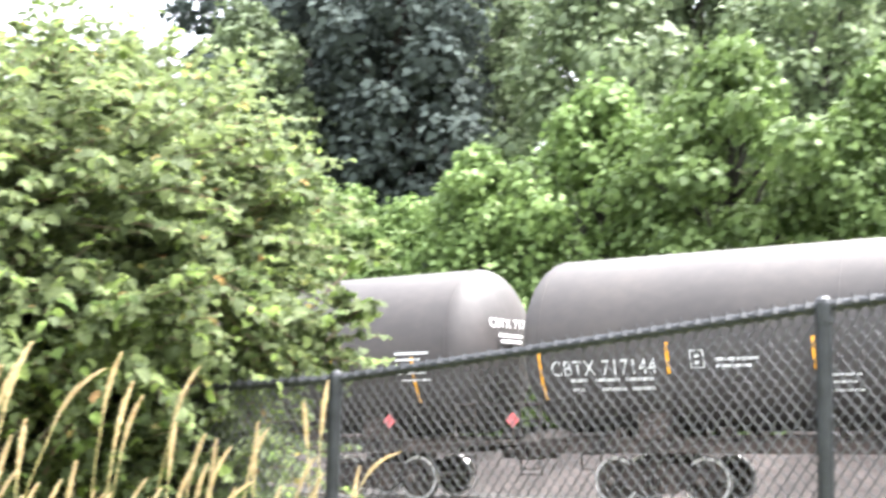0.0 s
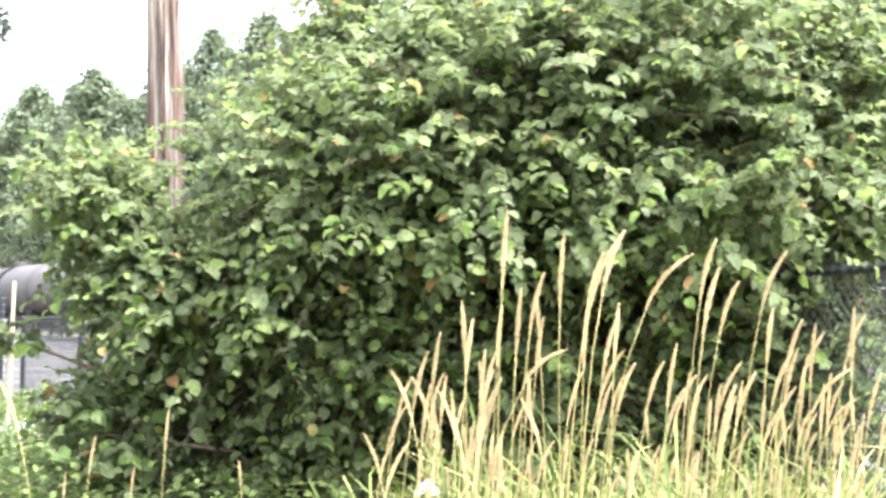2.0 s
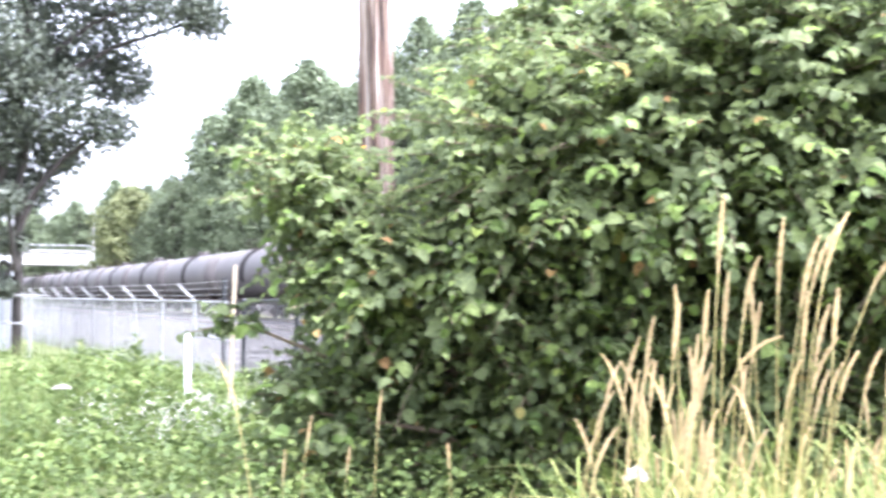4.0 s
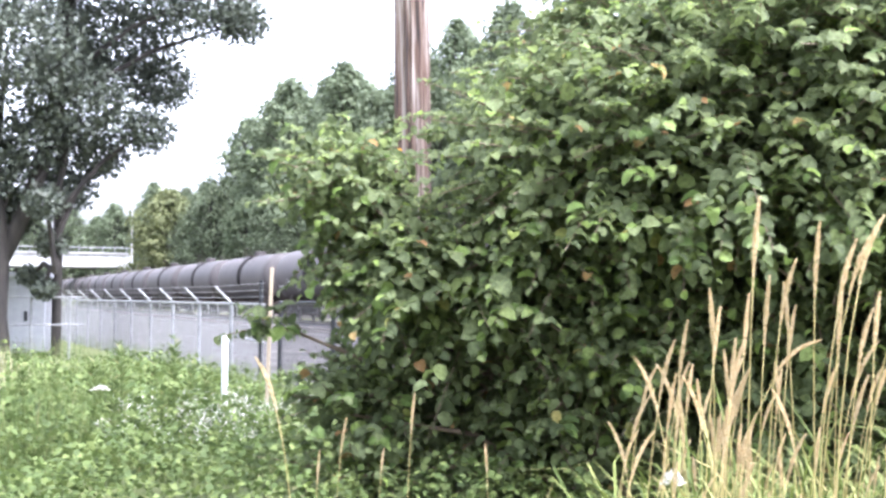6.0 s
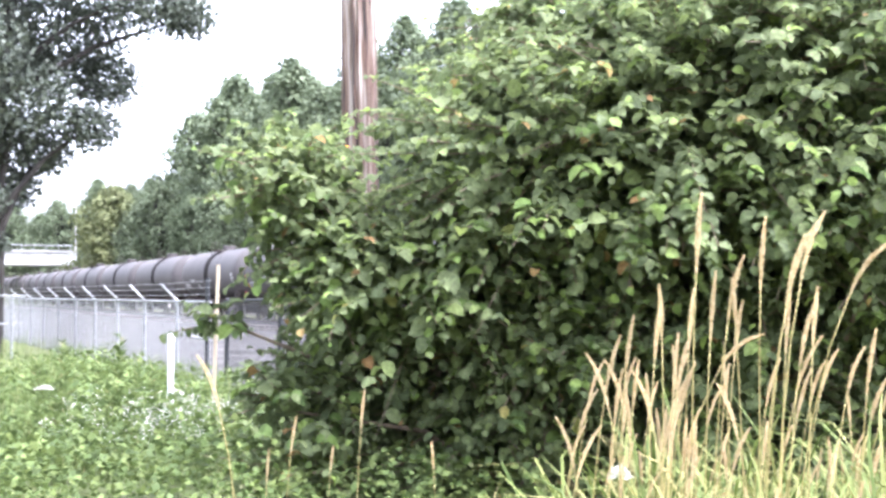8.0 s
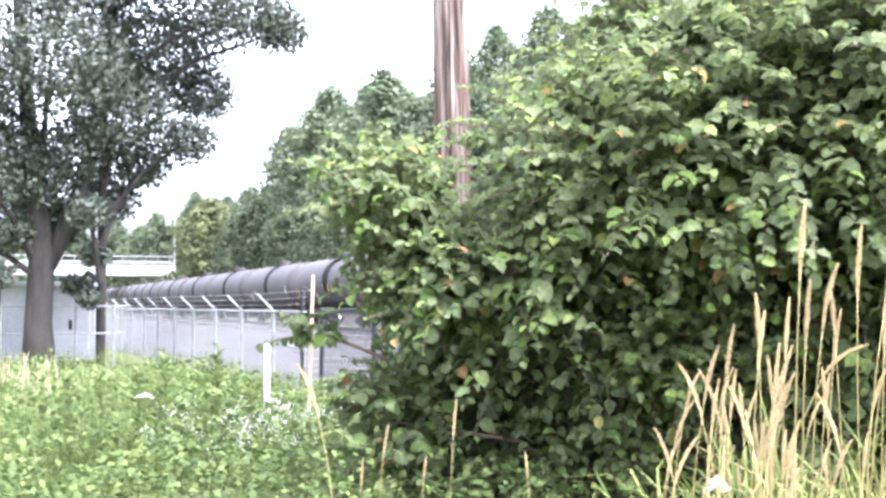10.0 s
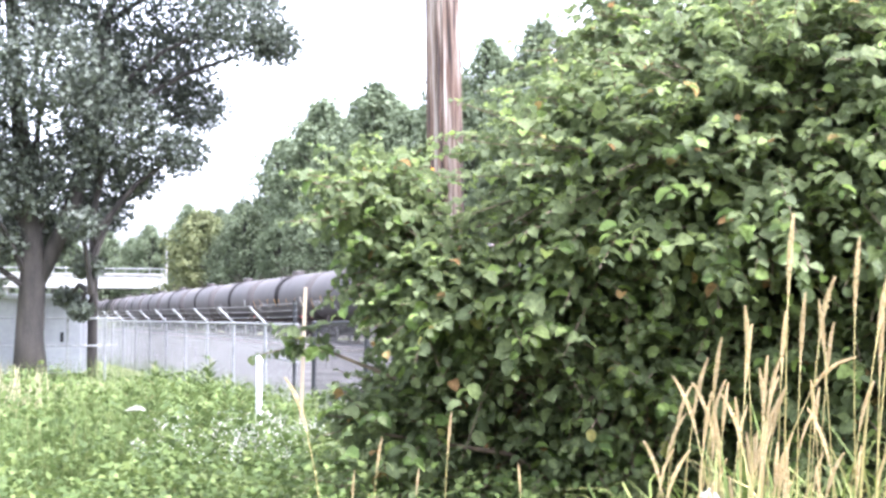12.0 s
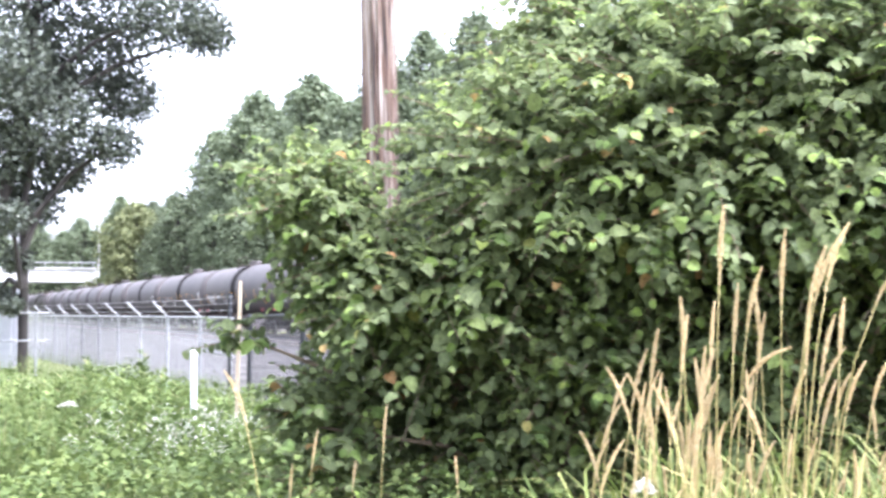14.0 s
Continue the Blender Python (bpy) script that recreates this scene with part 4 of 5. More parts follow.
def build_hazel():
    base = bearing(-24, 9.6)
    base.z = ground_z(base.x, base.y) - 0.05
    bush = thing("hazel_bush", "large dense green hazel bush growing through the fence", "bush", m=Matrix.Translation(base))
    rng = np.random.default_rng(3)
    leaf_mesh = mesh_from("leaf", HAZEL_T, [tuple(int(i) for i in q) for q in HAZEL_F], [M_HAZEL_TIP])
    out = []
    for az, el, dist, r in LOBES:
        c = eye_point(az, el, dist) - base
        cn = np.array(c)
        bm = bmesh.new()
        foot = Vector((rng.uniform(-0.4, 0.4), rng.uniform(-0.3, 0.3), 0))
        foot = foot + Vector((c.x, c.y, 0)) * 0.35
        mid = foot.lerp(c, 0.55) + Vector((0, 0, 0.25))
        sweep(bm, [foot, mid, c], [0.026, 0.019, 0.01], 6)
        part("stem", bm, M_TWIG, bush, smooth=True)
        # shoots that leave the lobe's middle, with leaves in two ranks
        n = int(135 * r * r) + (60 if r > 0.6 else 22 if r > 0.3 else 9)
        d = rand_unit(rng, n)
        d[:, 2] = d[:, 2] * 0.75 + 0.12
        d = unit(d)
        P, A, U, S = [], [], [], []
        tb = bmesh.new()
        for k in range(n):
            dv = d[k]
            r0, r1 = r * rng.uniform(0.4, 0.72), r * rng.uniform(0.86, 1.12) + rng.uniform(0.05, 0.3) * (rng.random() < 0.3)
            m = max(4, int((r1 - r0) / 0.043))
            bend = np.array([rng.normal() * 0.14, rng.normal() * 0.14, -0.22])
            sidev = unit(np.cross(dv, np.array([0, 0, 1.0])) + 1e-4)
            first = last = None
            for j in range(m + 1):
                f = j / m
                p = cn + dv * (r0 + (r1 - r0) * f) * np.array([1, 1, 0.92]) + bend * f * f * r * 0.6
                if j == 0:
                    first = p
                last = p
                sg = 1 if j % 2 else -1
                P.append(p)
                A.append(dv * 0.55 + sidev * sg * 0.9 + np.array([0, 0, -0.15 - 0.4 * rng.random()]) + rng.normal(size=3) * 0.35)
                U.append(np.array([0, 0, 1.1]) + dv * 0.35 + rng.normal(size=3) * 0.42)
                S.append((0.055 + 0.062 * rng.random() ** 1.4) * (0.7 if f > 0.85 else 1))
            if k % 2 == 0:
                tube(tb, first, last, 0.006, 0.003, 4, False)
        # inner leaves that close the view into the bush
        n2 = int(330 * r * r)
        d2 = rand_unit(rng, n2)
        P2 = cn + d2 * (r * 0.62 * rng.random(n2) ** 0.5)[:, None]
        P = np.concatenate([np.array(P), P2])
        A = np.concatenate([np.array(A), rand_unit(rng, n2) + np.array([0, 0, -0.3])])
        U = np.concatenate([np.array(U), rand_unit(rng, n2) + np.array([0, 0, 0.8])])
        S = np.concatenate([np.array(S), rng.uniform(0.08, 0.12, n2)])
        # the outermost leaves towards the open side are single leaves
        eye = np.array([0, 0, EYE]) - np.array(base)
        face = np.einsum("nd,nd->n", unit(P - cn), unit(eye - P)) * (np.linalg.norm(P - cn, axis=1) > r * 0.92)
        picked = np.argsort(-face)[:40]
        picked = rng.permutation(picked)[:12]
        lx = unit(A[picked])
        ly = unit(np.cross(U[picked], lx))
        lz = np.cross(lx, ly)
        singles = [(P[q] - cn, lx[i], ly[i], lz[i], S[q] * 1.1) for i, q in enumerate(picked)]
        keep = np.ones(len(P), bool)
        keep[picked] = False
        P, A, U, S = P[keep], A[keep], U[keep], S[keep]
        v, f = leaf_arrays(P, A, U, S, HAZEL_T, HAZEL_F)
        v -= np.array(c)
        bmesh.ops.translate(tb, verts=tb.verts, vec=-c)
        o = part("leafy_branch", quads_mesh("leafy_branch", v, f, M_HAZEL), None, bush)
        o["kind"] = "stuff"
        part("twig_spray", tb, M_TWIG, o)["kind"] = "stuff"
        for q, x, y, z, size in singles:
            m = Matrix.Identity(4)
            for row in range(3):
                m[row][0], m[row][1], m[row][2], m[row][3] = x[row] * size, y[row] * size, z[row] * size, q[row]
            part("leaf", leaf_mesh, None, o, "", m)
        o.matrix_basis = Matrix.Translation(c)
        out.append((o, c.copy()))
    return out


# ---------------------------------------------------------------- pole and posts
def build_posts():
    b = bearing(-38.9, 10.4)
    b.z = ground_z(b.x, b.y)
    m = Matrix.Translation(b) @ pose(0, 0, 0, 0, 0, 38.5) @ pose(0, 0, 0, 0, -0.9, 0)
    pole = thing("utility_pole", "weathered reddish-brown wooden utility pole with long cracks", "pole", m=m)
    bm = bmesh.new()
    rng = np.random.default_rng(4)
    n = 40
    dent = 1 + 0.03 * rng.normal(size=n)
    dent[7] = dent[8] = 0.8
    dent[26] = dent[27] = 0.82
    dent[29] = 0.87
    dent[22] = 0.88
    dent[31] = 0.9
    rings = []
    for z in np.linspace(-0.5, 9.5, 12):
        r = 0.165 - 0.004 * z
        rings.append([bm.verts.new((r * dent[k] * math.cos(2 * math.pi * k / n), r * dent[k] * math.sin(2 * math.pi * k / n), z)) for k in range(n)])
    for r, s in zip(rings, rings[1:]):
        for k in range(n):
            bm.faces.new((r[k], r[(k + 1) % n], s[(k + 1) % n], s[k]))
    bm.faces.new(rings[-1])
    part("shaft", bm, M_POLE, pole)
    bm = bmesh.new()
    box(bm, (-0.15, -0.125, 2.84), (-0.09, -0.1, 2.88), 0.002)
    part("tag", bm, M_AMBER, pole, "small yellow metal tag")

    b = bearing(-47.55, 14.0)
    b.z = ground_z(b.x, b.y)
    marker = thing("marker_post", "white plastic marker post with a rounded cap", "post", m=Matrix.Translation(b))
    bm = bmesh.new()
    lathe(bm, [(-0.2, 0.034), (1.22, 0.034), (1.24, 0.042), (1.29, 0.042), (1.32, 0.03), (1.33, 0.004)], 14, "Z")
    part("shaft", bm, M_PVC, marker)

    b = bearing(-45.7, 16.0)
    b.z = ground_z(b.x, b.y)
    stake = thing("wooden_stake", "tall thin weathered wooden stake", "stake", m=Matrix.Translation(b) @ pose(0, 0, 0, 0, 0, 45) @ pose(0, 0, 0, 0, 1.5, 0))
    bm = bmesh.new()
    box(bm, (-0.023, -0.018, -0.2), (0.023, 0.018, 2.15), 0.005)
    part("shaft", bm, M_STAKE, stake)

    b = bearing(-54.85, 41.0)
    p2 = thing("far_pole", "dark wooden pole beside the shed", "pole", m=Matrix.Translation(b))
    bm = bmesh.new()
    tube(bm, (0, 0, -0.5), (0, 0, 11.5), 0.16, 0.12, 12)
    part("shaft", bm, M_BARK, p2)

    b = bearing(-51.7, 200)
    lp = thing("lamp_post", "pale slender lamp post beside the bridge", "lamp post", m=Matrix.Translation(b))
    bm = bmesh.new()
    tube(bm, (0, 0, -0.5), (0, 0, 16.5), 0.2, 0.12, 8)
    part("shaft", bm, M_CONCRETE, lp)


def build_bridge_and_shed():
    c = bearing(-55.5, 225)
    m = Matrix.Translation(c) @ pose(0, 0, 0, 0, 0, 55.5)
    br = thing("road_bridge", "pale concrete road bridge crossing the railway", "bridge", m=m)
    bm = bmesh.new()
    box(bm, (-70, -1.0, 6.7), (14.6, 8.0, 9.0), 0.05)
    part("girder", bm, M_CONCRETE, br)
    bm = bmesh.new()
    box(bm, (-70, -1.3, 9.0), (14.6, -0.7, 9.25), 0.02)
    part("kerb", bm, M_CONCRETE, br)
    bm = bmesh.new()
    for x in np.arange(-70, 14.6, 2.0):
        tube(bm, (x, -1.0, 9.25), (x, -1.0, 10.1), 0.07, n=5)
    tube(bm, (-70, -1.0, 10.1), (14.6, -1.0, 10.1), 0.09, n=5)
    part("railing", bm, M_ZINC, br)
    for x in (-40, -12, 13.5):
        bm = bmesh.new()
        box(bm, (x - 0.7, 0.5, -1), (x + 0.7, 6.5, 6.7), 0.05)
        part("pier", bm, M_CONCRETE, br)
    c = bearing(-56.9, 40.0)
    shed = thing("utility_shed", "pale grey metal equipment shed with a low roof", "shed", m=Matrix.Translation(c + Vector((0, 0, -0.1))) @ pose(0, 0, 0, 0, 0, 50))
    bm = bmesh.new()
    box(bm, (-1.5, 0, 0), (1.1, 3.0, 2.25), 0.02)
    part("wall", bm, M_SHED, shed)
    bm = bmesh.new()
    box(bm, (-1.65, -0.2, 2.25), (1.25, 3.2, 2.42), 0.03)
    part("roof", bm, M_SHED, shed)
    bm = bmesh.new()
    box(bm, (-0.2, -0.04, 0.05), (0.7, 0.0, 2.0), 0.01)
    door = part("door", bm, M_SHED, shed)
    bm = bmesh.new()
    box(bm, (0.5, -0.1, 0.95), (0.6, -0.04, 1.25), 0.01)
    part("door_handle", bm, M_VINYL, door)


# ---------------------------------------------------------------- grasses
def stalk_meshes(seed, length, bend):
    """A ripe grass stalk: bent stem and a plume of many small spikelets."""
    rng = np.random.default_rng(seed)
    bm = bmesh.new()
    n = 8
    pts = []
    for k in range(n + 1):
        f = k / n
        pts.append(Vector((bend * f ** 4, 0.03 * math.sin(3 * f + seed), length * f * (1 - 0.1 * abs(bend) * f * f))))
    sweep(bm, pts, [0.0028 - 0.0016 * k / n for k in range(n + 1)], 5)
    stem = bm_mesh("stem", bm, M_STEM, True)
    hl = rng.uniform(0.14, 0.2)
    top = pts[-1]
    d = (pts[-1] - pts[-2]).normalized()
    m = 420
    f = rng.random(m)
    curl = Vector((float(np.sign(bend)), 0, -0.9)) * abs(bend) * 1.6
    P = np.array([tuple(top + d * (hl * (q - 0.3)) + curl * (q * q) * hl) for q in f])
    ang = rng.random(m) * 2 * np.pi
    w = 0.002 * np.sin(np.pi * np.clip(f * 0.92 + 0.06, 0, 1)) ** 0.6
    off = np.stack([np.cos(ang), np.sin(ang), np.zeros(m)], 1)
    P += off * w[:, None]
    al = np.array(d) + off * 0.35 + rng.normal(size=(m, 3)) * 0.1
    v, fc = leaf_arrays(P, al, off + rng.normal(size=(m, 3)) * 0.3, rng.uniform(0.011, 0.016, m) * (0.45 + 0.55 * np.sin(np.pi * np.clip(f, 0.05, 0.95))), SPRAY_T * np.array([1, 0.32, 1]), SPRAY_F)
    tip = top + d * (hl * 0.7) + curl * hl
    return stem, quads_mesh("seed_head", v, fc, M_STRAW), tip


# heads that stand out: bearing, height angle of the tip
UPRIGHT = [(-23.5, 4.6), (-20.9, 3.5), (-25.6, 0.5), (-25.3, -0.3), (-24.0, 0.3), (-26.6, -0.9), (-22.4, 0.8), (-18.5, 0.4), (-19.9, 0.3), (-21.9, -0.2), (-6.3, 1.1), (-5.4, 2.0), (-23.1, 1.1), (-16.1, -1.4), (-25.0, -2.2), (-11.9, 0.2), (-24.6, -1.7), (-10.1, -0.5), (-22.8, -2.7), (-22.5, -3.0), (-8.4, 0.2), (-3.9, -1.8), (-26.2, -3.5), (-20.9, -5.5)]
LEANING = [(-19.3, 2.7), (-18.2, 3.7), (-18.5, 3.3), (-14.3, 3.3), (-14.0, 2.0), (-13.4, 1.4), (-11.1, 2.7), (-21.9, 1.8), (-18.8, -0.3), (-16.7, -2.2), (-13.2, -2.2), (-10.6, -0.3), (-10.7, -1.6), (-8.0, -0.1), (-5.9, -1.4), (-5.6, -2.1), (-24.1, -1.8), (-17.8, -2.3), (-15.1, -2.8), (-20.2, -2.7), (-13.6, -3.2), (-11.1, -1.7), (-9.6, -0.9), (-23.7, -5.0), (-27.2, -1.8), (-8.6, -3.9), (-18.5, -1.7)]
DROOPING = [(-15.2, 2.6), (-20.9, -1.7), (-8.6, -2.4), (-2.0, -1.2), (0.1, -4.9), (-1.9, -4.4), (-8.2, -3.7)]
LEFTWARD = [(-28.9, -2.6), (-28.0, -2.9), (-30.1, -5.5), (-26.8, -3.4), (-23.0, -3.9), (-46.3, -2.7)]
LONE = [(-38.9, -4.3), (-42.0, -5.4), (-35.8, -6.6), (-40.3, -6.8), (-43.2, -6.9)]


def build_grass():
    rng = np.random.default_rng(11)
    protos = []
    for i, bend in enumerate((0.02, 0.035, -0.02, 0.03, 0.06, 0.085, 0.1, 0.07, 0.16, 0.2, -0.09)):
        protos.append(stalk_meshes(100 + i, 1.5, bend))
    made, out = {}, []

    def stalk(az, dist, el, i, turn):
        """A stalk whose head's tip is seen at a bearing and height angle."""
        g = bearing(az, dist)
        tip = EYE + math.tan(radians(el)) * dist
        local = protos[i][2]
        for _ in range(2):
            gz = ground_z(g.x, g.y)
            sc = max(0.3, (tip - gz + 0.02) / local.z)
            r = pose(0, 0, 0, 0, 0, turn)
            g = bearing(az, dist) - r @ Vector((local.x * sc, local.y * sc, 0))
        m = Matrix.Translation((g.x, g.y, gz - 0.02)) @ r
        if i not in made:
            o = thing("reed_grass_stalk", "ripe golden reed grass stalk with a feathery head", "grass", "ripe grass stalks")
            part("stem", protos[i][0], None, o)
            part("seed_head", protos[i][1], None, o, "pale golden seed head")
            made[i] = o
            o.matrix_basis = m
        else:
            o = copy_thing(made[i], m)
        o.scale = (sc, sc, sc)
        out.append((o, m, sc))
    for k, (az, el) in enumerate(UPRIGHT + LONE):
        stalk(az, (4.4 if az < -34 else 3.3) + 0.5 * rng.random(), el, k % 4, -az + rng.uniform(-40, 40))
    for k, (az, el) in enumerate(LEANING):
        stalk(az, 3.3 + 0.5 * rng.random(), el, 4 + k % 4, -az + rng.uniform(-25, 25))
    for az, el in LEFTWARD:
        stalk(az, 3.3 + 0.4 * rng.random(), el, 10, -az + rng.uniform(-20, 20))
    for k, (az, el) in enumerate(DROOPING):
        stalk(az, 3.3 + 0.4 * rng.random(), el, 8 + k % 2, -az + rng.uniform(-15, 15))
    for k in range(135):
        az = rng.uniform(-29.0, -5) if k > 80 else rng.normal(-24.5, 1.6) if k > 55 else rng.normal(-15, 4.5) if k > 25 else rng.normal(-11, 2.5)
        stalk(az, rng.uniform(3.1, 4.4), rng.uniform(-8.5, -2.5), int(rng.integers(8)), -az + rng.uniform(-40, 40))
    # green blades at the foot of the stalks
    n = 4600
    az = np.where(rng.random(n) < 0.8, rng.uniform(-28.5, -7, n), rng.uniform(-30, -3, n))
    d = rng.uniform(3.0, 5.0, n)
    P = np.stack([np.sin(np.radians(az)) * d, np.cos(np.radians(az)) * d, np.zeros(n)], 1)
    P[:, 2] = [ground_z(x, y) for x, y, _ in P]
    al = np.array([0, 0, 1.0]) + rng.normal(size=(n, 3)) * np.array([0.28, 0.28, 0.05])
    up = rand_unit(rng, n) * np.array([1, 1, 0.1])
    size = rng.uniform(0.5, 1.08, n) + 0.3 * rng.random(n) ** 3
    v, f = leaf_arrays(P, al, up, size, ARCH_T * np.array([1, 0.62, 1]), ARCH_F)
    thing("grass_tufts", "long green and straw-coloured grass blades", "grass", kind="stuff", data=quads_mesh("grass_tufts", v, f, M_BLADE))
    return out


def build_meadow():
    """Brambles, weeds and small white flowers to the left of the bush."""
    rng = np.random.default_rng(21)
    n = 52000
    az = rng.uniform(-66, -31, n)
    d = 4.5 + 26 * rng.random(n) ** 1.6
    P = np.stack([np.sin(np.radians(az)) * d, np.cos(np.radians(az)) * d, np.zeros(n)], 1)
    keep = (P @ np.array(FN)) < FENCE_P - 0.3
    P, d = P[keep], d[keep]
    n = len(P)
    g = np.array([ground_z(x, y) for x, y, _ in P])
    hump = 0.5 + 0.22 * np.sin(P[:, 0] * 1.3) * np.cos(P[:, 1] * 1.7) + 0.1 * np.sin(P[:, 0] * 4.1 + P[:, 1] * 3.3)
    P[:, 2] = g + hump * np.sqrt(rng.random(n)) * np.clip(d / 7, 0.7, 1.1)
    up = np.array([0, 0, 1.0]) + rng.normal(size=(n, 3)) * 0.5
    al = np.cross(up, rand_unit(rng, n)) + np.array([0, 0, 0.1])
    v, f = leaf_arrays(P, al, up, rng.uniform(0.035, 0.075, n) * np.clip(d / 8, 0.9, 1.7), SPRAY_T, SPRAY_F)
    thing("bramble_patch", "low green brambles and weeds covering the verge", "brambles", kind="stuff", data=quads_mesh("bramble_patch", v, f, M_MEADOW))
    # upright weeds and grasses
    n = 15000
    az = rng.uniform(-66, -40, n)
    d = 11 + 36 * rng.random(n) ** 1.5
    P = np.stack([np.sin(np.radians(az)) * d, np.cos(np.radians(az)) * d, np.zeros(n)], 1)
    P = P[(P @ np.array(FN)) < FENCE_P - 0.3]
    n = len(P)
    P[:, 2] = [ground_z(x, y) for x, y, _ in P]
    al = np.array([0, 0, 1.0]) + rng.normal(size=(n, 3)) * np.array([0.16, 0.16, 0.05])
    v, f = leaf_arrays(P, al, rand_unit(rng, n) * np.array([1, 1, 0.1]), rng.uniform(0.45, 0.95, n), BLADE_T * np.array([1, 0.16, 1]), BLADE_F4)
    thing("meadow_grass", "tall soft green meadow grass along the fence", "grass", kind="stuff", data=quads_mesh("meadow_grass", v, f, M_SOFT))
    # small white bramble blossom
    n = 1500
    knot = rng.integers(0, 60, n)
    az = rng.normal(-47.5, 2.8, 60)[knot] + rng.normal(size=n) * 0.25
    d = rng.uniform(9.5, 14.5, 60)[knot] + rng.normal(size=n) * 0.12
    P = np.stack([np.sin(np.radians(az)) * d, np.cos(np.radians(az)) * d, np.zeros(n)], 1)
    P[:, 2] = [ground_z(x, y) for x, y, _ in P]
    P[:, 2] += rng.uniform(0.5, 0.72, 60)[knot] + rng.normal(size=n) * 0.05
    v, f = leaf_arrays(P, rand_unit(rng, n), np.array([0, 0, 1.0]) + rng.normal(size=(n, 3)) * 0.4, rng.uniform(0.014, 0.024, n), SPRAY_T, SPRAY_F)
    thing("bramble_blossom", "small white blossom scattered over the brambles", "blossom", kind="stuff", data=quads_mesh("bramble_blossom", v, f, M_PETAL))
    # dry pale grass by the foot of the roadside tree
    n = 300
    az, d = rng.uniform(-61.5, -56.6, n), rng.uniform(19.5, 23.5, n)
    P = np.stack([np.sin(np.radians(az)) * d, np.cos(np.radians(az)) * d, np.zeros(n)], 1)
    P[:, 2] = [ground_z(x, y) for x, y, _ in P]
    al = np.array([0, 0, 1.0]) + rng.normal(size=(n, 3)) * np.array([0.14, 0.14, 0.05])
    v, f = leaf_arrays(P, al, rand_unit(rng, n) * np.array([1, 1, 0.1]), rng.uniform(0.6, 1.35, n), BLADE_T * np.array([1, 0.16, 1]), BLADE_F4)
    thing("dry_grass", "pale dry straw-coloured grass by the tree foot", "grass", kind="stuff", data=quads_mesh("dry_grass", v, f, M_DRY))
    # tall leafy weeds that stand out of the brambles
    first = None
    for az, dist, h in ((-51.9, 13, 1.25), (-49.7, 12, 1.25), (-48.4, 13.5, 1.0), (-49.1, 14, 1.05), (-53.2, 13, 1.1), (-50.7, 15, 1.0), (-46.9, 12.5, 0.85), (-54.6, 15, 1.0), (-52.5, 11, 0.95), (-56.0, 12, 1.0), (-50.2, 10.5, 0.85), (-48.0, 11.5, 0.9)):
        g = bearing(az, dist)
        m = Matrix.Translation((g.x, g.y, ground_z(g.x, g.y))) @ pose(0, 0, 0, rng.uniform(-4, 4), rng.uniform(-4, 4), rng.uniform(0, 360))
        if first is None:
            first = o = thing("tall_weed", "tall leafy green weed standing among brambles", "weed", "tall weeds", m)
            bm = bmesh.new()
            sweep(bm, [(0, 0, 0), (0.01, 0, 0.5), (0, 0.015, 1.0)], [0.006, 0.005, 0.002], 5)
            part("stem", bm, M_MEADOW, o)
            k = 80
            f = rng.uniform(0.15, 1.0, k)
            an = np.arange(k) * 2.399
            P = np.stack([0 * f, 0 * f, f], 1)
            al = np.stack([np.cos(an), np.sin(an), 0.7 + 0 * an], 1)
            v, fc = leaf_arrays(P, al, np.tile(np.array([0, 0, 1.0]), (k, 1)), 0.15 - 0.1 * f + 0.02, SPRAY_T * np.array([1, 0.4, 1]), SPRAY_F)
            part("leaves", quads_mesh("leaves", v, fc, M_SOFT), None, o)
        else:
            o = copy_thing(first, m)
        o.scale = (h, h, h)
    # flat white umbels on tall stems
    bm = bmesh.new()
    tube(bm, (0, 0, 0), (0, 0, 0.96), 0.004, 0.003, 5)
    for k in range(14):
        a = k * 2.399
        r = 0.05 * math.sqrt((k + 0.5) / 14)
        tube(bm, (0, 0, 0.95), (r * math.cos(a), r * math.sin(a), 1.0), 0.0015, n=4)
    stem = bm_mesh("stem", bm, M_MEADOW)
    m = 260
    r = 0.06 * np.sqrt(rng.random(m))
    a = rng.random(m) * 2 * np.pi
    P = np.stack([r * np.cos(a), r * np.sin(a), 1.0 + 0.03 - r * r * 9 + rng.normal(size=m) * 0.002], 1)
    v, f = leaf_arrays(P, rand_unit(rng, m) * np.array([1, 1, 0.2]), np.array([0, 0, 1.0]) + rng.normal(size=(m, 3)) * 0.25, rng.uniform(0.008, 0.014, m), SPRAY_T, SPRAY_F)
    umbel = quads_mesh("umbel", v, f, M_PETAL)
    first = None
    for az, el, dist in ((-52.9, -4.1, 9.0), (-25.3, -7.85, 3.6)):
        tip = EYE + math.tan(radians(el)) * dist
        g = bearing(az, dist)
        gz = ground_z(g.x, g.y)
        m = Matrix.Translation((g.x, g.y, gz)) @ pose(0, 0, 0, 6, 4, az * 3)
        if first is None:
            first = thing("wild_carrot", "white lacy wild carrot flower on a thin stem", "flower", "wild carrot flowers", m)
            part("stem", stem, None, first)
            part("umbel", umbel, None, first, "flat white umbel")
            o = first
        else:
            o = copy_thing(first, m)
        sc = (tip - gz)
        o.scale = (0.55 if dist < 5 else 1.1, 0.55 if dist < 5 else 1.1, sc)


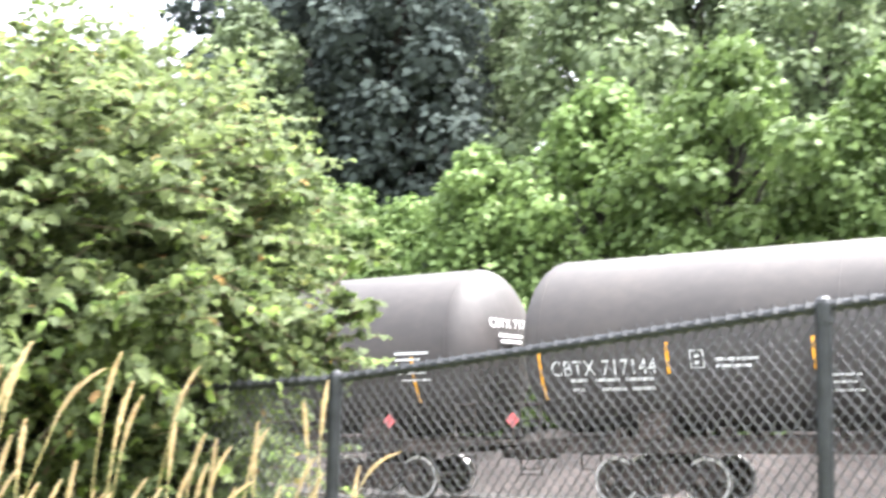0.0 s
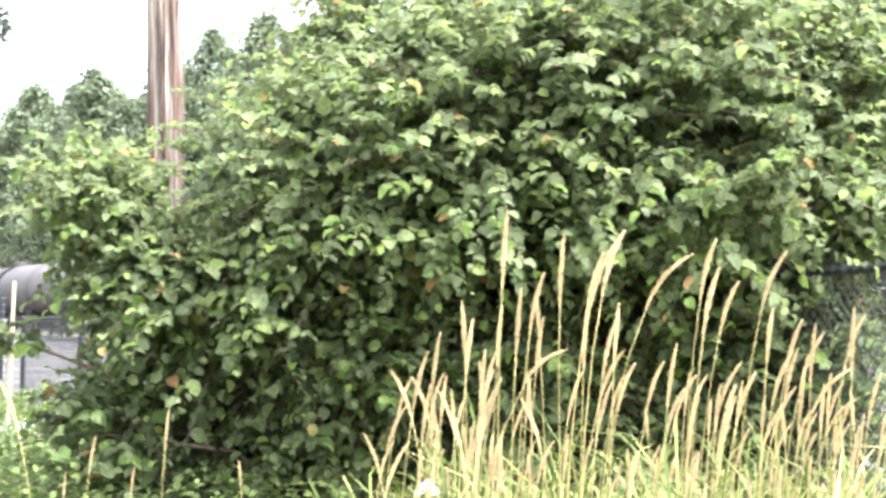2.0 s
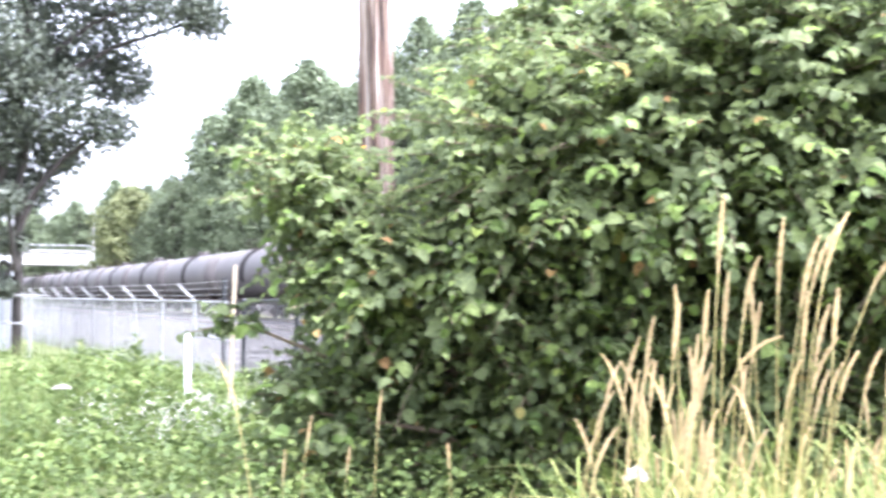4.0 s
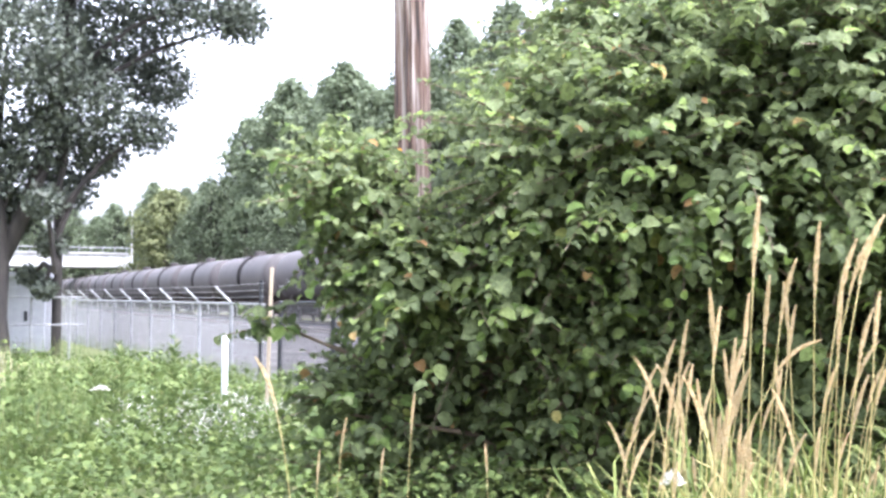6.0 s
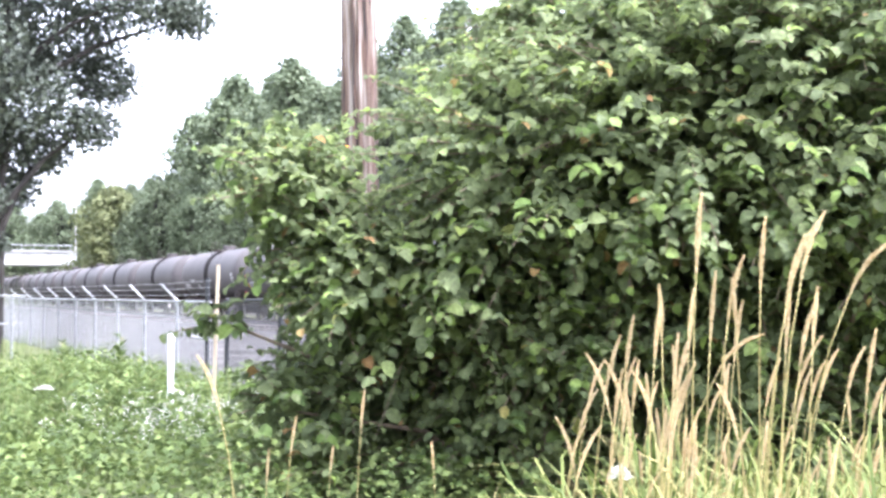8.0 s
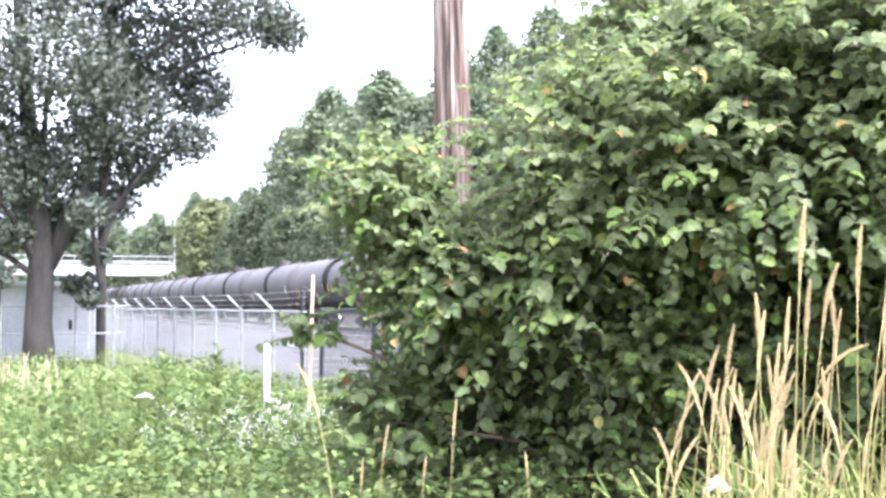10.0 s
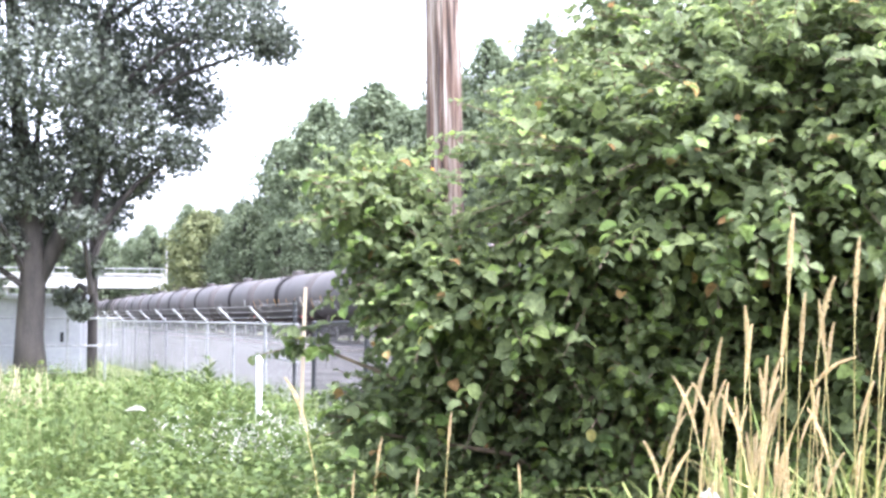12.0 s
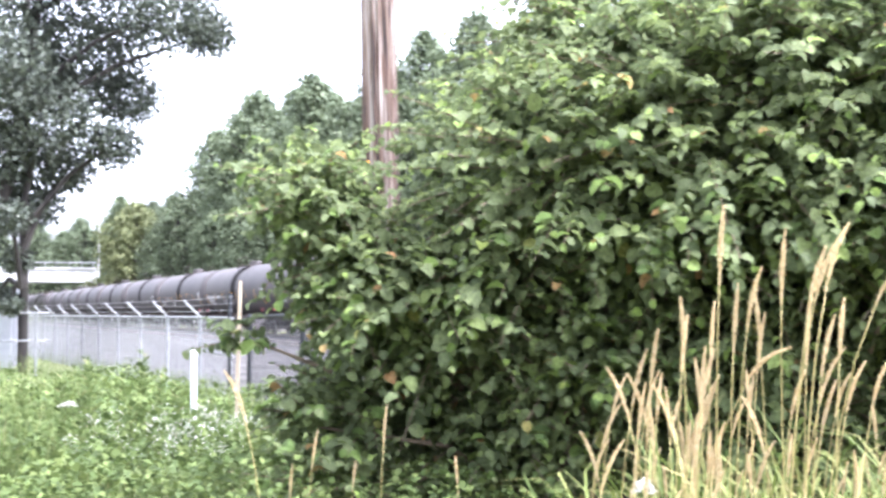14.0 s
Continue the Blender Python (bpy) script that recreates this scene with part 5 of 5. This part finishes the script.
def build_turf():
    rng = np.random.default_rng(77)
    n = 26000
    a, d = rng.uniform(0, 2 * np.pi, n), 16 * np.sqrt(rng.random(n))
    P = np.stack([np.cos(a) * d, np.sin(a) * d, np.zeros(n)], 1)
    P = P[(P @ np.array(FN)) < 8.0]
    n = len(P)
    P[:, 2] = [ground_z(x, y) for x, y, _ in P]
    al = np.array([0, 0, 1.0]) + rng.normal(size=(n, 3)) * np.array([0.4, 0.4, 0.05])
    v, f = leaf_arrays(P, al, rand_unit(rng, n) * np.array([1, 1, 0.1]), rng.uniform(0.12, 0.34, n), BLADE_T * np.array([1, 0.5, 1.5]), BLADE_F4)
    thing("short_turf", "short rough green turf of the verge", "grass", kind="stuff", data=quads_mesh("short_turf", v, f, M_MEADOW))


build_ground()
build_turf()
CARS = build_train()
build_fence()
build_woods()
build_big_tree()
BRANCHES = build_hazel()
build_posts()
build_bridge_and_shed()
STALKS = build_grass()
build_meadow()


def linear(ob):
    for c in ob.animation_data.action.layers[0].strips[0].channelbag(ob.animation_data.action_slot).fcurves:
        for key in c.keyframe_points:
            key.interpolation = "LINEAR"


def motions():
    # the train rolls to the left at a steady pace
    for k, car in enumerate(CARS):
        walk(car, [(0.0, car_pose(k, 0.0)), (7.0, car_pose(k, 7.0)), (14.0, car_pose(k, 14.0))])
        linear(car)
        if k in (1, 2, 3, 4):
            for w in car.children_recursive:
                if w.name.startswith("wheelset"):
                    walk(w, wheel_rows(w.location.x))
                    linear(w)
    # a light wind: branches and stalks rock a little
    rng = np.random.default_rng(31)
    for o, c in BRANCHES:
        ph, w = rng.uniform(0, 6.28), rng.uniform(1.6, 2.4)
        walk(o, [(t, Matrix.Translation(c) @ pose(0, 0, 0, 0.12 * math.sin(w * t + ph), 0.12 * math.sin(0.8 * w * t + ph * 2), 0)) for t in np.arange(0, 14.01, 0.5)])
    for o, m, sc in STALKS[:70]:
        ph, w = rng.uniform(0, 6.28), rng.uniform(2.0, 3.0)
        walk(o, [(t, m @ pose(0, 0, 0, 0.2 * math.sin(w * t + ph), 0.25 * math.sin(0.7 * w * t + ph * 2), 0)) for t in np.arange(0, 14.01, 0.5)])


motions()
